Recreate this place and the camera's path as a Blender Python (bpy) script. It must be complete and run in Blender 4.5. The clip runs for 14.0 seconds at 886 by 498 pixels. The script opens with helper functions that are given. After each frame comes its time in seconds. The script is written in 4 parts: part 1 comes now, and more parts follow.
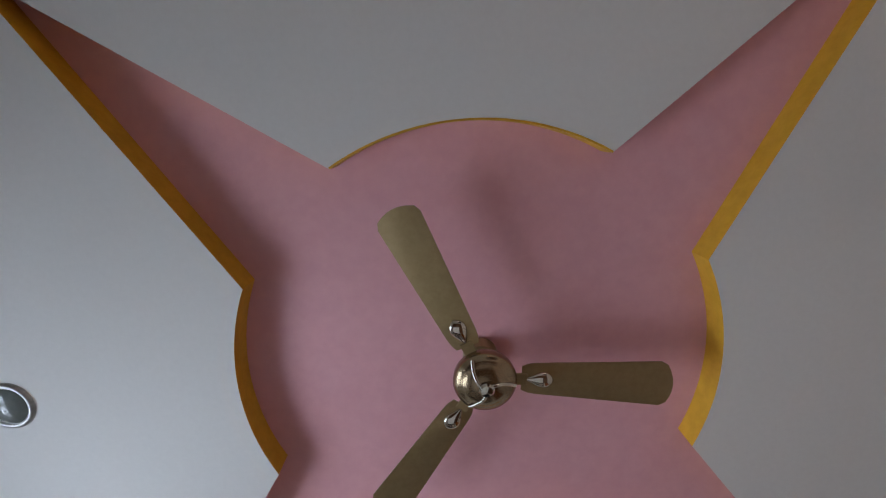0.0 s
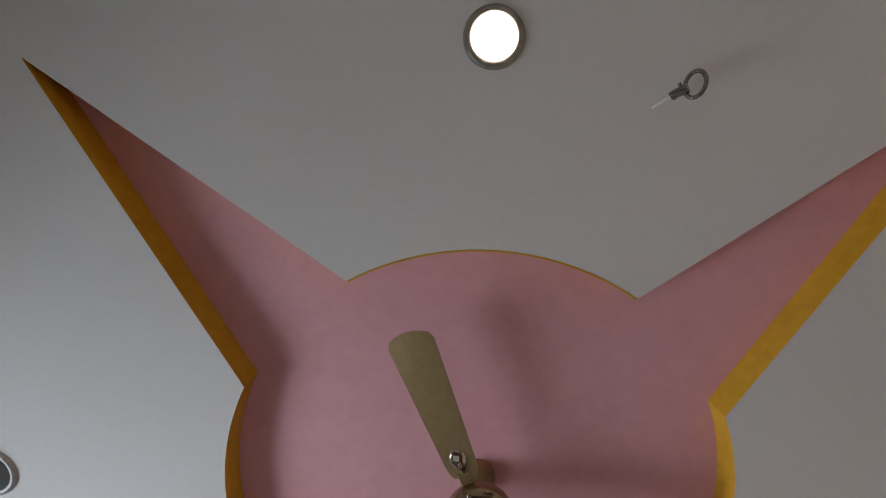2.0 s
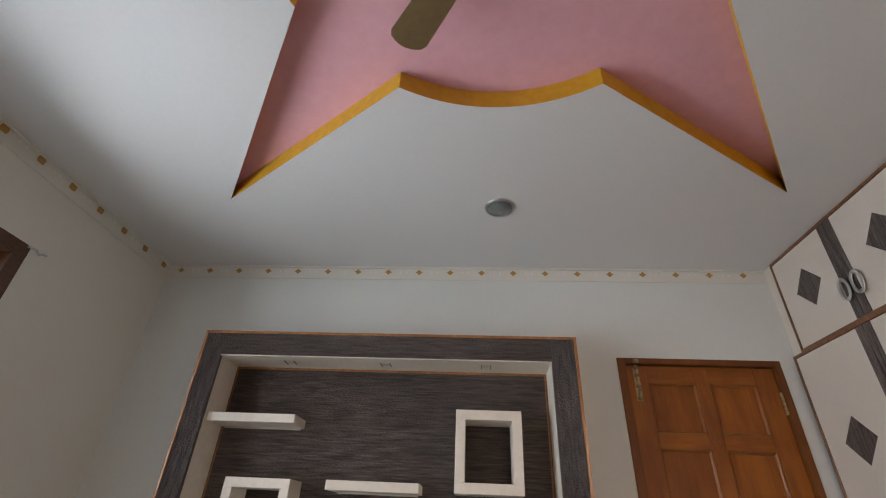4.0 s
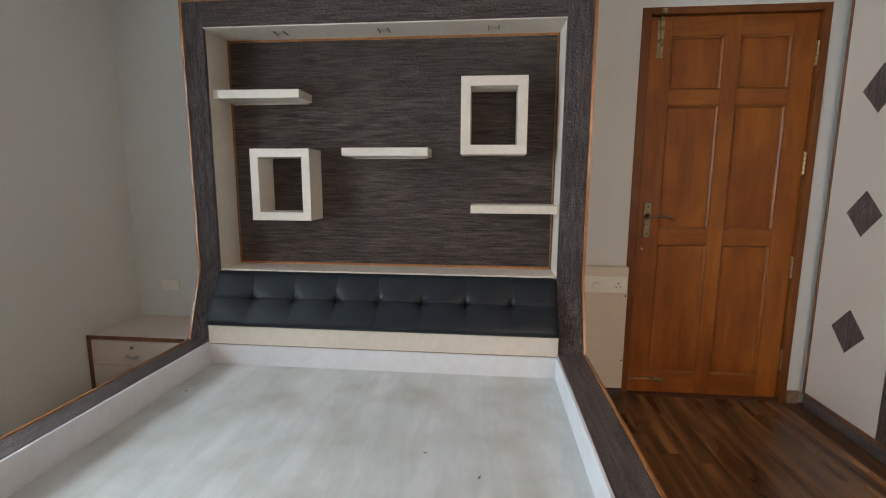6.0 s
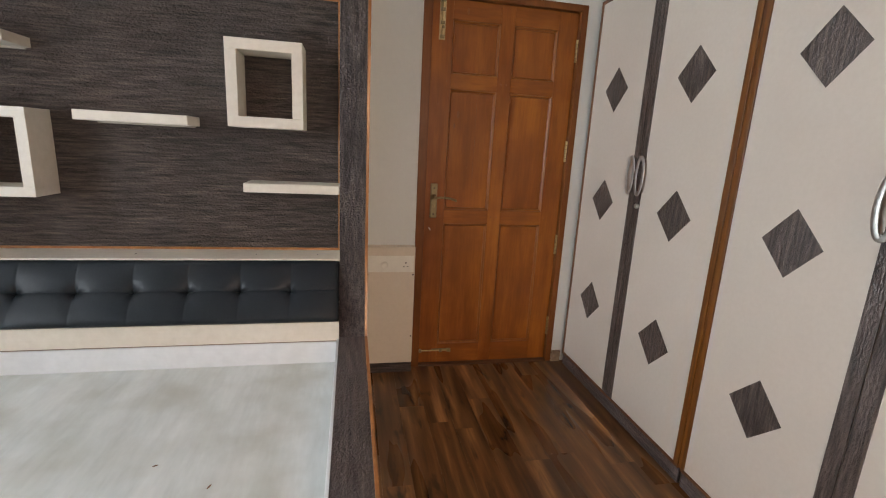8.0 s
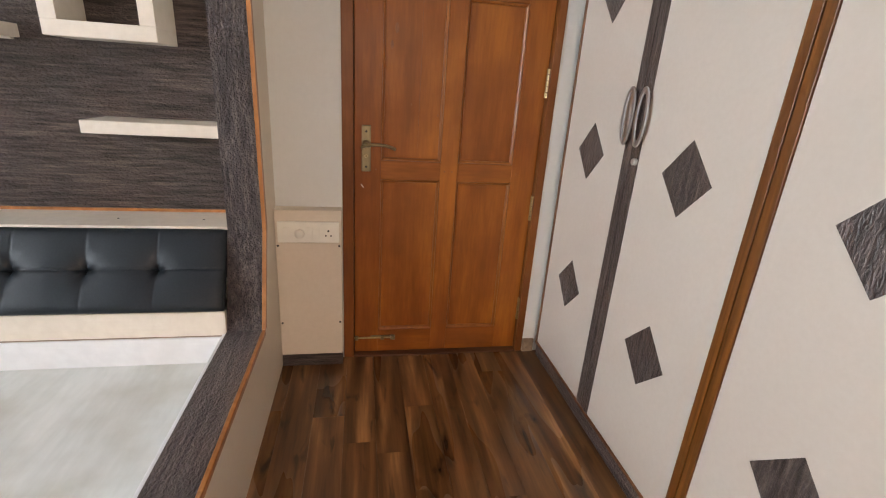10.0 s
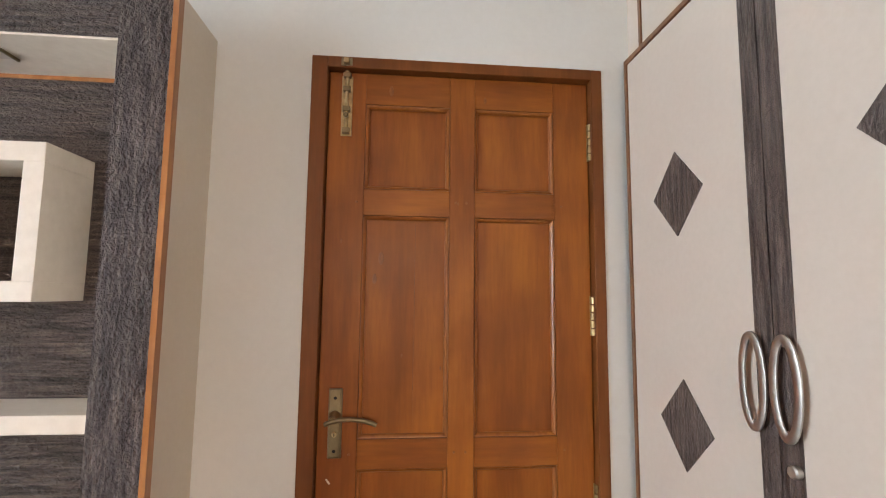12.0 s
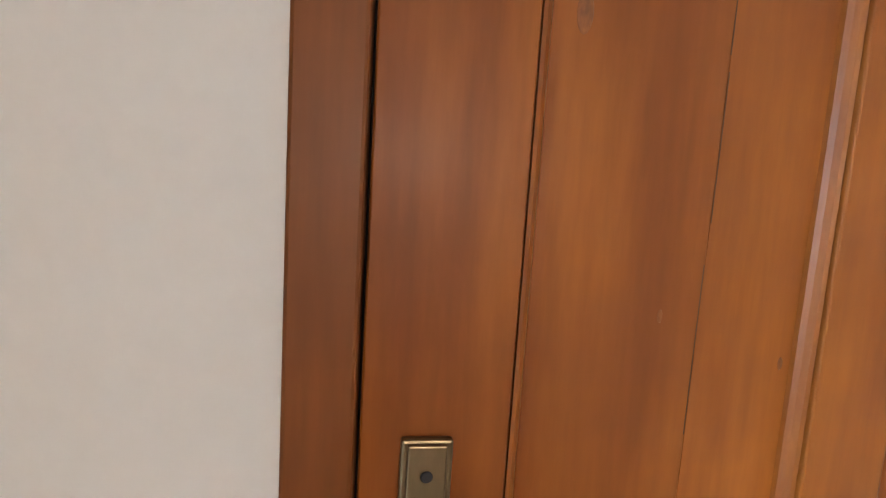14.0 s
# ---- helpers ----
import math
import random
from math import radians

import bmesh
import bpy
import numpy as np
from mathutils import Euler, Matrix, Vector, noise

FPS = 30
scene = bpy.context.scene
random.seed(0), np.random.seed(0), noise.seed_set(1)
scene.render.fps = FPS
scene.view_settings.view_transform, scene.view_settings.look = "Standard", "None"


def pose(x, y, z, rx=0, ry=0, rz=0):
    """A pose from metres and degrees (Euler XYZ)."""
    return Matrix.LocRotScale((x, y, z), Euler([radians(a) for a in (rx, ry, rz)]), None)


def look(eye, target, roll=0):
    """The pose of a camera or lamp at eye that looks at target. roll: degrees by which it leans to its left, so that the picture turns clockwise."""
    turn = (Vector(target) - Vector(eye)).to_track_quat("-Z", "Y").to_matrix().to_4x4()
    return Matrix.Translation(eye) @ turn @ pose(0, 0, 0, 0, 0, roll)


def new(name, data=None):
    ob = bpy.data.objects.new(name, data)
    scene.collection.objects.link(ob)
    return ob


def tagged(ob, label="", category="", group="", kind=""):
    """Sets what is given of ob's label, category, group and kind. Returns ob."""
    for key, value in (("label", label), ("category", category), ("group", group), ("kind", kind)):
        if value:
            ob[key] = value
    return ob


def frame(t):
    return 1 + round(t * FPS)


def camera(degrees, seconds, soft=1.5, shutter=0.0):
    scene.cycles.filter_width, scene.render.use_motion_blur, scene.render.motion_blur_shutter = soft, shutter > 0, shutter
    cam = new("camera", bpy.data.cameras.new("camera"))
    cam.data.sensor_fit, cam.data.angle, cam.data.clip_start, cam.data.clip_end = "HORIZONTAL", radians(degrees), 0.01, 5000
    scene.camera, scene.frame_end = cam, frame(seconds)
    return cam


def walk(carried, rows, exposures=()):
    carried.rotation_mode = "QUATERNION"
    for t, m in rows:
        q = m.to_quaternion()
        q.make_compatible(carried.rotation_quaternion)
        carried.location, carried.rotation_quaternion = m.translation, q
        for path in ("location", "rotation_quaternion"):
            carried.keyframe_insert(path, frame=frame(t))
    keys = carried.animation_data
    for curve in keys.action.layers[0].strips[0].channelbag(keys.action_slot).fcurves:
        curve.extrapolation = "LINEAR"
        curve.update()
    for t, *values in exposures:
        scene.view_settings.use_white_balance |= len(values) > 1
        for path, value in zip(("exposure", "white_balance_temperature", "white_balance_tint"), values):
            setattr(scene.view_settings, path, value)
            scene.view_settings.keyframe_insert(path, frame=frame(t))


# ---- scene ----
cam = camera(88.4, 14.0, soft=1.1)

PATH = [
    (0, (0.17, 0.042, 1.374), (0.151, 0.55, 3.308), -2.1),
    (0.5, (0.149, -0.148, 1.434), (0.156, 0.072, 3.422), -3.2),
    (1, (0.176, -0.333, 1.445), (0.122, -0.304, 3.444), 63.5),
    (1.5, (0.149, -0.29, 1.446), (0.116, -0.218, 3.444), 26.7),
    (2, (0.148, -0.227, 1.458), (0.096, 0.158, 3.419), 10.1),
    (2.5, (0.158, -0.008, 1.403), (0.088, 0.591, 3.31), 8.4),
    (3, (0.166, 0.109, 1.365), (0.09, 1.129, 3.084), 4.9),
    (3.5, (0.158, 0.2, 1.307), (0.045, 1.623, 2.708), 3.8),
    (3.8, (0.15, 0.265, 1.248), (0.012, 1.876, 2.424), 3.4),
    (4, (0.151, 0.291, 1.206), (0.012, 1.993, 2.248), 2.8),
    (4.2, (0.158, 0.319, 1.175), (0.028, 2.109, 2.059), 2.0),
    (6.3, (0.233, 0.369, 1.23), (0.001, 2.323, 0.868), -0.1),
    (6.5, (0.268, 0.375, 1.248), (-0.025, 2.317, 0.871), -0.1),
    (7, (0.415, 0.4, 1.303), (0.206, 2.352, 0.921), 1.1),
    (7.5, (0.55, 0.427, 1.319), (0.656, 2.385, 0.922), 2.1),
    (8, (0.636, 0.428, 1.308), (1.032, 2.339, 0.869), 3.0),
    (8.2, (0.669, 0.439, 1.301), (1.173, 2.317, 0.83), 3.2),
    (10.3, (1.174, 1.133, 1.25), (1.447, 2.986, 0.549), 3.9),
    (10.5, (1.232, 1.229, 1.233), (1.445, 3.083, 0.513), 3.9),
    (11, (1.316, 1.403, 1.275), (1.47, 3.33, 0.76), 3.2),
    (11.5, (1.329, 1.49, 1.343), (1.474, 3.484, 1.291), 2.2),
    (12, (1.297, 1.631, 1.38), (1.473, 3.613, 1.576), 0.6),
    (12.5, (1.239, 1.848, 1.333), (1.405, 3.841, 1.333), 1.3),
    (13, (1.221, 2.172, 1.3), (1.295, 4.165, 1.153), 3.6),
    (13.5, (1.162, 2.461, 1.283), (1.234, 4.445, 1.041), 4.1),
    (13.8, (1.106, 2.632, 1.254), (1.275, 4.617, 1.087), 3.3),
    (14, (1.065, 2.72, 1.276), (1.338, 4.689, 1.062), 3.5),
]
EXPOSURES = [(0.0, -1.72, 7850, 30), (0.6, -1.82, 8300, 30), (1.4, -1.76, 8900, 30), (2.0, -1.74, 8500, 30), (3.3, -1.90, 8450, 31), (4.2, -1.38, 8850, 31), (6.4, -1.22, 8300, 25), (8.2, -0.99, 8900, 28),
             (10.4, -0.52, 8850, 29), (11.0, -0.44, 8850, 29), (12.0, -0.47, 8850, 30), (13.0, -0.50, 8600, 29), (14.0, -0.12, 7950, 26)]
walk(cam, [(t, look(e, g, r)) for t, e, g, r in PATH], EXPOSURES)


# ---- light ----
# overcast daylight through the left wall's window, plus an assumed one behind the camera
sky = bpy.data.worlds.new("sky")
sky.use_nodes = True
scene.world = sky
_bg = sky.node_tree.nodes["Background"]
_st = sky.node_tree.nodes.new("ShaderNodeTexSky")
_st.sky_type = "NISHITA"
_st.sun_disc = False
_st.sun_elevation = radians(42)
_st.sun_rotation = radians(70)
sky.node_tree.links.new(_st.outputs[0], _bg.inputs[0])
_bg.inputs[1].default_value = 0.06

sun = new("sun", bpy.data.lights.new("sun", "SUN"))
sun.data.energy, sun.data.angle, sun.data.color = 1.5, radians(12), (1.0, 0.96, 0.9)
sun.matrix_world = look((6, 2, 6), (0, 0, 0))

WIN_Y0, WIN_Y1, WIN_Z0, WIN_Z1 = 0.45, 2.075, 0.60, 2.295
XL, XR, YN, YB = -2.028, 2.62, -0.99, 3.025       # inner faces of the four walls
FZ, CZ = -0.045, 2.722                            # floor and ceiling
window_light = new("window_light", bpy.data.lights.new("window_light", "AREA"))
window_light.data.shape = "RECTANGLE"
window_light.data.size, window_light.data.size_y = 3.0, 2.5
window_light.data.energy, window_light.data.color = 650.0, (0.51, 0.775, 1.0)
window_light.matrix_world = look((XL - 1.25, (WIN_Y0 + WIN_Y1) / 2, 1.40), (XL + 1, (WIN_Y0 + WIN_Y1) / 2, 1.50))

# unseen window assumed behind the camera; its lamp fills the back wall
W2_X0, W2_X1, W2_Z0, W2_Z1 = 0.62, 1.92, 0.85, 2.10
near_light = new("near_fill_light", bpy.data.lights.new("near_fill_light", "AREA"))
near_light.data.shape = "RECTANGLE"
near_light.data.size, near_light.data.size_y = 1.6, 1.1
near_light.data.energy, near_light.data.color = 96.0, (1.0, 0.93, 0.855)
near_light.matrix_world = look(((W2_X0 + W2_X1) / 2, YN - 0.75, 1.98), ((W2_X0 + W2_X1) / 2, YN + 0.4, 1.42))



# ---- materials ----
def surface(name, c1, c2, scale=(8, 8, 8), rough=0.5, metal=0.0, bump=0.0, detail=6.0, stain=None, stain_amount=0.0,
            stain_scale=1.2, lo=0.35, hi=0.65, rough_var=0.08, per_object=False, coat=0.0, fine=None, fine_amount=0.25, relief=None, spec=0.5):
    m = bpy.data.materials.new(name)
    m.use_nodes = True
    nt = m.node_tree
    n, l = nt.nodes, nt.links
    bs = n["Principled BSDF"]
    tc = n.new("ShaderNodeTexCoord")
    mp = n.new("ShaderNodeMapping")
    mp.inputs["Scale"].default_value = scale
    place = tc.outputs["Object"]
    if per_object:
        oi = n.new("ShaderNodeObjectInfo")
        shift = n.new("ShaderNodeVectorMath")
        shift.operation = "MULTIPLY_ADD"
        l.new(oi.outputs["Random"], shift.inputs[0])
        shift.inputs[1].default_value = (37.3, 91.7, 13.1)
        l.new(place, shift.inputs[2])
        place = shift.outputs[0]
    l.new(place, mp.inputs[0])
    nz = n.new("ShaderNodeTexNoise")
    nz.inputs["Scale"].default_value = 1.0
    nz.inputs["Detail"].default_value = detail
    nz.inputs["Roughness"].default_value = 0.6
    l.new(mp.outputs[0], nz.inputs["Vector"])
    cr = n.new("ShaderNodeValToRGB")
    cr.color_ramp.elements[0].position, cr.color_ramp.elements[1].position = lo, hi
    cr.color_ramp.elements[0].color, cr.color_ramp.elements[1].color = (*c1, 1), (*c2, 1)
    l.new(nz.outputs["Fac"], cr.inputs[0])
    colour = cr.outputs[0]
    if fine:
        mp2 = n.new("ShaderNodeMapping")
        mp2.inputs["Scale"].default_value = fine
        l.new(place, mp2.inputs[0])
        nf = n.new("ShaderNodeTexNoise")
        nf.inputs["Scale"].default_value, nf.inputs["Detail"].default_value = 1.0, 3.0
        l.new(mp2.outputs[0], nf.inputs["Vector"])
        ov = n.new("ShaderNodeMix")
        ov.data_type, ov.blend_type = "RGBA", "OVERLAY"
        ov.inputs[0].default_value = fine_amount
        l.new(colour, ov.inputs[6])
        l.new(nf.outputs["Fac"], ov.inputs[7])
        colour = ov.outputs[2]
    big = n.new("ShaderNodeTexNoise")
    big.inputs["Scale"].default_value, big.inputs["Detail"].default_value = stain_scale, 4.0
    l.new(place, big.inputs["Vector"])
    if stain:
        ramp = n.new("ShaderNodeMapRange")
        ramp.inputs[1].default_value, ramp.inputs[2].default_value = 0.42, 0.72
        ramp.inputs[4].default_value = stain_amount
        l.new(big.outputs["Fac"], ramp.inputs[0])
        mx = n.new("ShaderNodeMix")
        mx.data_type = "RGBA"
        l.new(ramp.outputs[0], mx.inputs[0])
        l.new(colour, mx.inputs[6])
        mx.inputs[7].default_value = (*stain, 1)
        colour = mx.outputs[2]
    if per_object:
        hv = n.new("ShaderNodeHueSaturation")
        vr = n.new("ShaderNodeMapRange")
        vr.inputs[3].default_value, vr.inputs[4].default_value = 0.78, 1.22
        l.new(oi.outputs["Random"], vr.inputs[0])
        l.new(vr.outputs[0], hv.inputs["Value"])
        l.new(colour, hv.inputs["Color"])
        colour = hv.outputs[0]
    l.new(colour, bs.inputs["Base Color"])
    rr = n.new("ShaderNodeMapRange")
    rr.inputs[3].default_value, rr.inputs[4].default_value = max(0.02, rough - rough_var), min(1, rough + rough_var)
    l.new(big.outputs["Fac"], rr.inputs[0])
    l.new(rr.outputs[0], bs.inputs["Roughness"])
    bs.inputs["Metallic"].default_value = metal
    bs.inputs["Specular IOR Level"].default_value = spec
    bs.inputs["Coat Weight"].default_value = coat
    bs.inputs["Coat Roughness"].default_value = 0.2
    if relief:
        mp3 = n.new("ShaderNodeMapping")
        mp3.inputs["Scale"].default_value = relief
        l.new(tc.outputs["Object"], mp3.inputs[0])
        nb = n.new("ShaderNodeTexNoise")
        nb.inputs["Scale"].default_value, nb.inputs["Detail"].default_value, nb.inputs["Distortion"].default_value = 1.0, 4.0, 0.6
        l.new(mp3.outputs[0], nb.inputs["Vector"])
        nz = nb
    if bump:
        bp = n.new("ShaderNodeBump")
        bp.inputs["Strength"].default_value, bp.inputs["Distance"].default_value = bump, 0.034 if relief else 0.004
        l.new(nz.outputs["Fac"], bp.inputs["Height"])
        l.new(bp.outputs[0], bs.inputs["Normal"])
    return m


M_WALL = surface("wall_paint", (0.700, 0.680, 0.625), (0.720, 0.700, 0.645), (60, 60, 60), 0.7, bump=0.06, stain=(0.665, 0.645, 0.585), stain_amount=0.4, stain_scale=1.1)
# back wall's off-white, colour cooled to offset the warm light of the near lamp
M_WALL_BACK = surface("cooled_wall_paint", (0.668, 0.698, 0.672), (0.688, 0.718, 0.692), (60, 60, 60), 0.7, bump=0.06, stain=(0.625, 0.652, 0.622), stain_amount=0.4, stain_scale=1.1)
M_CEIL = surface("ceiling_paint", (0.69, 0.68, 0.66), (0.71, 0.70, 0.68), (50, 50, 50), 0.75, bump=0.05, stain=(0.66, 0.65, 0.63), stain_amount=0.3)
M_PINK = surface("pink_paint", (0.74, 0.355, 0.385), (0.78, 0.385, 0.415), (20, 20, 20), 0.6, bump=0.04, stain=(0.69, 0.325, 0.345), stain_amount=0.3, stain_scale=2)
M_OCHRE = surface("ochre_paint", (0.62, 0.31, 0.02), (0.70, 0.36, 0.03), (25, 25, 25), 0.55, bump=0.05)
M_CREAM = surface("cream_laminate", (0.602, 0.520, 0.448), (0.622, 0.540, 0.468), (60, 60, 60), 0.42, stain=(0.555, 0.475, 0.405), stain_amount=0.35, stain_scale=2.5)
M_IVORY = surface("ivory_laminate", (0.655, 0.575, 0.470), (0.680, 0.600, 0.495), (60, 60, 60), 0.42, stain=(0.60, 0.52, 0.42), stain_amount=0.35, stain_scale=2.5)
M_CREAM_WHITE = surface("cream_white_board", (0.72, 0.635, 0.54), (0.78, 0.695, 0.60), (30, 30, 30), 0.4, bump=0.02, stain=(0.66, 0.58, 0.48), stain_amount=0.35, stain_scale=3)


def laminate(name, scale, fine, relief, bump=1.0, c1=(0.036, 0.026, 0.024), c2=(0.185, 0.134, 0.117)):
    return surface(name, c1, c2, scale, 0.31, bump=bump, detail=9, lo=0.37, hi=0.74,
                   stain=(0.040, 0.031, 0.029), stain_amount=0.45, stain_scale=2.2, fine=fine, fine_amount=0.6, relief=relief)


M_LAM_X = laminate("dark_laminate_x", (7, 60, 105), (12, 160, 260), (60, 120, 135), 0.7)
M_LAM_Y = laminate("dark_laminate_y", (90, 4, 90), (260, 14, 260), (120, 70, 110), 0.45, (0.052, 0.041, 0.042), (0.205, 0.158, 0.150))
M_LAM_Z = laminate("dark_laminate_z", (80, 80, 10), (260, 260, 40), (110, 110, 95), 0.9, (0.052, 0.041, 0.042), (0.205, 0.158, 0.150))
M_LAM_DOOR = laminate("dark_laminate_door", (80, 80, 6), (300, 300, 30), (150, 150, 50), 0.3)
M_EDGE = surface("orange_wood_edge", (0.33, 0.115, 0.032), (0.50, 0.195, 0.062), (30, 30, 6), 0.32, bump=0.05, coat=0.35, stain=(0.26, 0.085, 0.024), stain_amount=0.7, stain_scale=7)
M_BROWN = surface("brown_wood_edge", (0.14, 0.05, 0.02), (0.24, 0.09, 0.035), (40, 40, 6), 0.4, bump=0.08, coat=0.2)
M_DOOR = surface("varnished_teak", (0.222, 0.057, 0.0088), (0.365, 0.110, 0.0162), (11, 11, 1.6), 0.46, bump=0.03, stain=(0.185, 0.046, 0.009), stain_amount=0.6, stain_scale=4.5, fine=(95, 95, 9), fine_amount=0.22, coat=0.03, spec=0.30)
M_DOOR_X = surface("varnished_teak_rail", (0.222, 0.057, 0.0088), (0.365, 0.110, 0.0162), (1.6, 11, 11), 0.46, bump=0.03, stain=(0.170, 0.042, 0.008), stain_amount=0.75, stain_scale=4.5, fine=(9, 95, 95), fine_amount=0.22, coat=0.03, spec=0.30)
M_DOOR_FRAME = surface("varnished_teak_frame", (0.165, 0.048, 0.010), (0.225, 0.068, 0.015), (14, 14, 2), 0.46, bump=0.05, stain=(0.13, 0.036, 0.009), stain_amount=0.6, stain_scale=4.0, fine=(120, 120, 8), fine_amount=0.25, coat=0.03, spec=0.3)
M_DOOR_BEAD = surface("varnished_teak_bead", (0.235, 0.064, 0.011), (0.32, 0.095, 0.015), (60, 60, 8), 0.36, bump=0.03, coat=0.1)
M_UPRIGHT = surface("brown_wood_upright", (0.11, 0.034, 0.007), (0.235, 0.076, 0.014), (60, 60, 2), 0.36, bump=0.06, stain=(0.16, 0.05, 0.012), stain_amount=0.5, stain_scale=3, fine=(180, 180, 6), fine_amount=0.3, coat=0.15)
M_SILL = surface("dark_sill", (0.070, 0.025, 0.011), (0.110, 0.038, 0.016), (6, 60, 60), 0.4, bump=0.05)
M_KNOT = surface("wood_knot", (0.165, 0.046, 0.010), (0.29, 0.088, 0.016), (120, 120, 60), 0.4)


def plank_wood():
    """Dark walnut laminate: golden streaks along y, dark knots, each plank shifted and toned by itself."""
    m = bpy.data.materials.new("dark_floor_plank")
    m.use_nodes = True
    n, l = m.node_tree.nodes, m.node_tree.links
    bs = n["Principled BSDF"]
    tc, oi, add = n.new("ShaderNodeTexCoord"), n.new("ShaderNodeObjectInfo"), n.new("ShaderNodeVectorMath")
    add.operation = "MULTIPLY_ADD"
    add.inputs[1].default_value = (3.1, 17.0, 7.3)
    l.new(oi.outputs["Random"], add.inputs[0])
    l.new(tc.outputs["Object"], add.inputs[2])

    def noise(scale, detail, distortion):
        mp, nz = n.new("ShaderNodeMapping"), n.new("ShaderNodeTexNoise")
        mp.inputs["Scale"].default_value = scale
        nz.inputs["Scale"].default_value, nz.inputs["Detail"].default_value, nz.inputs["Distortion"].default_value = 1.0, detail, distortion
        l.new(add.outputs[0], mp.inputs[0])
        l.new(mp.outputs[0], nz.inputs["Vector"])
        return nz.outputs["Fac"]

    streak, fine, knot, cloud = noise((19, 1.5, 1), 5, 0.22), noise((90, 4, 1), 3, 0.2), noise((17, 4.5, 1), 3, 0.6), noise((5, 1.0, 1), 2, 0.3)
    cr = n.new("ShaderNodeValToRGB")
    e = cr.color_ramp.elements
    e[0].position, e[0].color = 0.30, (0.064, 0.026, 0.0105, 1)
    e[1].position, e[1].color = 0.74, (0.48, 0.235, 0.095, 1)
    mid = e.new(0.50)
    mid.color = (0.165, 0.071, 0.027, 1)
    gold = e.new(0.62)
    gold.color = (0.260, 0.118, 0.045, 1)
    l.new(streak, cr.inputs[0])

    def blend(kind, amount, a, b):
        mx = n.new("ShaderNodeMix")
        mx.data_type, mx.blend_type = "RGBA", kind
        if isinstance(amount, float):
            mx.inputs[0].default_value = amount
        else:
            l.new(amount, mx.inputs[0])
        l.new(a, mx.inputs[6])
        if isinstance(b, tuple):
            mx.inputs[7].default_value = (*b, 1)
        else:
            l.new(b, mx.inputs[7])
        return mx.outputs[2]

    def span(v, a, b, c, d):
        r = n.new("ShaderNodeMapRange")
        for k, x in enumerate((a, b, c, d)):
            r.inputs[k + 1].default_value = x
        l.new(v, r.inputs[0])
        return r.outputs[0]

    colour = blend("OVERLAY", 0.4, cr.outputs[0], fine)
    colour = blend("OVERLAY", 0.5, colour, cloud)
    colour = blend("MIX", span(knot, 0.60, 0.72, 0.0, 0.85), colour, (0.022, 0.010, 0.005))
    hv = n.new("ShaderNodeHueSaturation")
    l.new(span(oi.outputs["Random"], 0, 1, 0.70, 0.98), hv.inputs["Value"])
    l.new(colour, hv.inputs["Color"])
    l.new(hv.outputs[0], bs.inputs["Base Color"])
    l.new(span(cloud, 0.3, 0.7, 0.24, 0.34), bs.inputs["Roughness"])
    return m


M_FLOOR = plank_wood()
M_TILE = surface("beige_skirting", (0.20, 0.13, 0.085), (0.34, 0.24, 0.17), (40, 40, 40), 0.35)
M_GAP = surface("floor_joint", (0.012, 0.007, 0.005), (0.018, 0.010, 0.007), (20, 20, 20), 0.7)
M_LEATHER = surface("black_leatherette", (0.0058, 0.0100, 0.0145), (0.0092, 0.0152, 0.0208), (180, 180, 180), 0.40, spec=0.35, bump=0.08, rough_var=0.06)
M_TRAY = surface("white_tray_board", (0.59, 0.615, 0.59), (0.745, 0.765, 0.74), (11, 1.8, 6), 0.42, bump=0.03, detail=4, lo=0.32, hi=0.68, stain=(0.45, 0.435, 0.365), stain_amount=0.6, stain_scale=4.2, rough_var=0.15, fine=(60, 14, 30), fine_amount=0.15)
M_WHITE = surface("white_board", (0.74, 0.75, 0.76), (0.80, 0.81, 0.82), (20, 20, 20), 0.4, stain=(0.66, 0.66, 0.64), stain_amount=0.4, stain_scale=4)
M_PLASTIC = surface("ivory_plastic", (0.775, 0.765, 0.685), (0.815, 0.805, 0.725), (20, 20, 20), 0.3)
# near-black for screws; also stands for shade in holes and the door gap
M_NEAR_BLACK = surface("near_black", (0.01, 0.01, 0.01), (0.02, 0.02, 0.02), (20, 20, 20), 0.7)
M_BRASS = surface("antique_brass", (0.23, 0.185, 0.11), (0.32, 0.26, 0.16), (30, 30, 12), 0.30, metal=1.0, bump=0.01, rough_var=0.06)
M_BRASS_BRIGHT = surface("hinge_brass", (0.40, 0.30, 0.16), (0.54, 0.42, 0.24), (60, 60, 60), 0.36, metal=1.0)
M_CHROME = surface("satin_nickel", (0.50, 0.485, 0.46), (0.58, 0.565, 0.54), (40, 40, 40), 0.42, metal=1.0, rough_var=0.05)
M_STEEL = surface("brushed_steel", (0.50, 0.50, 0.50), (0.60, 0.60, 0.60), (90, 90, 20), 0.3, metal=1.0)
M_FAN = surface("champagne_metal", (0.315, 0.215, 0.105), (0.355, 0.245, 0.125), (40, 40, 40), 0.36, metal=0.7, rough_var=0.05)
M_HUB = surface("polished_bronze", (0.30, 0.215, 0.135), (0.35, 0.255, 0.165), (40, 40, 40), 0.22, metal=0.95, rough_var=0.04)
M_GOLD = surface("gold_motif", (0.40, 0.20, 0.035), (0.50, 0.27, 0.06), (60, 60, 60), 0.45)
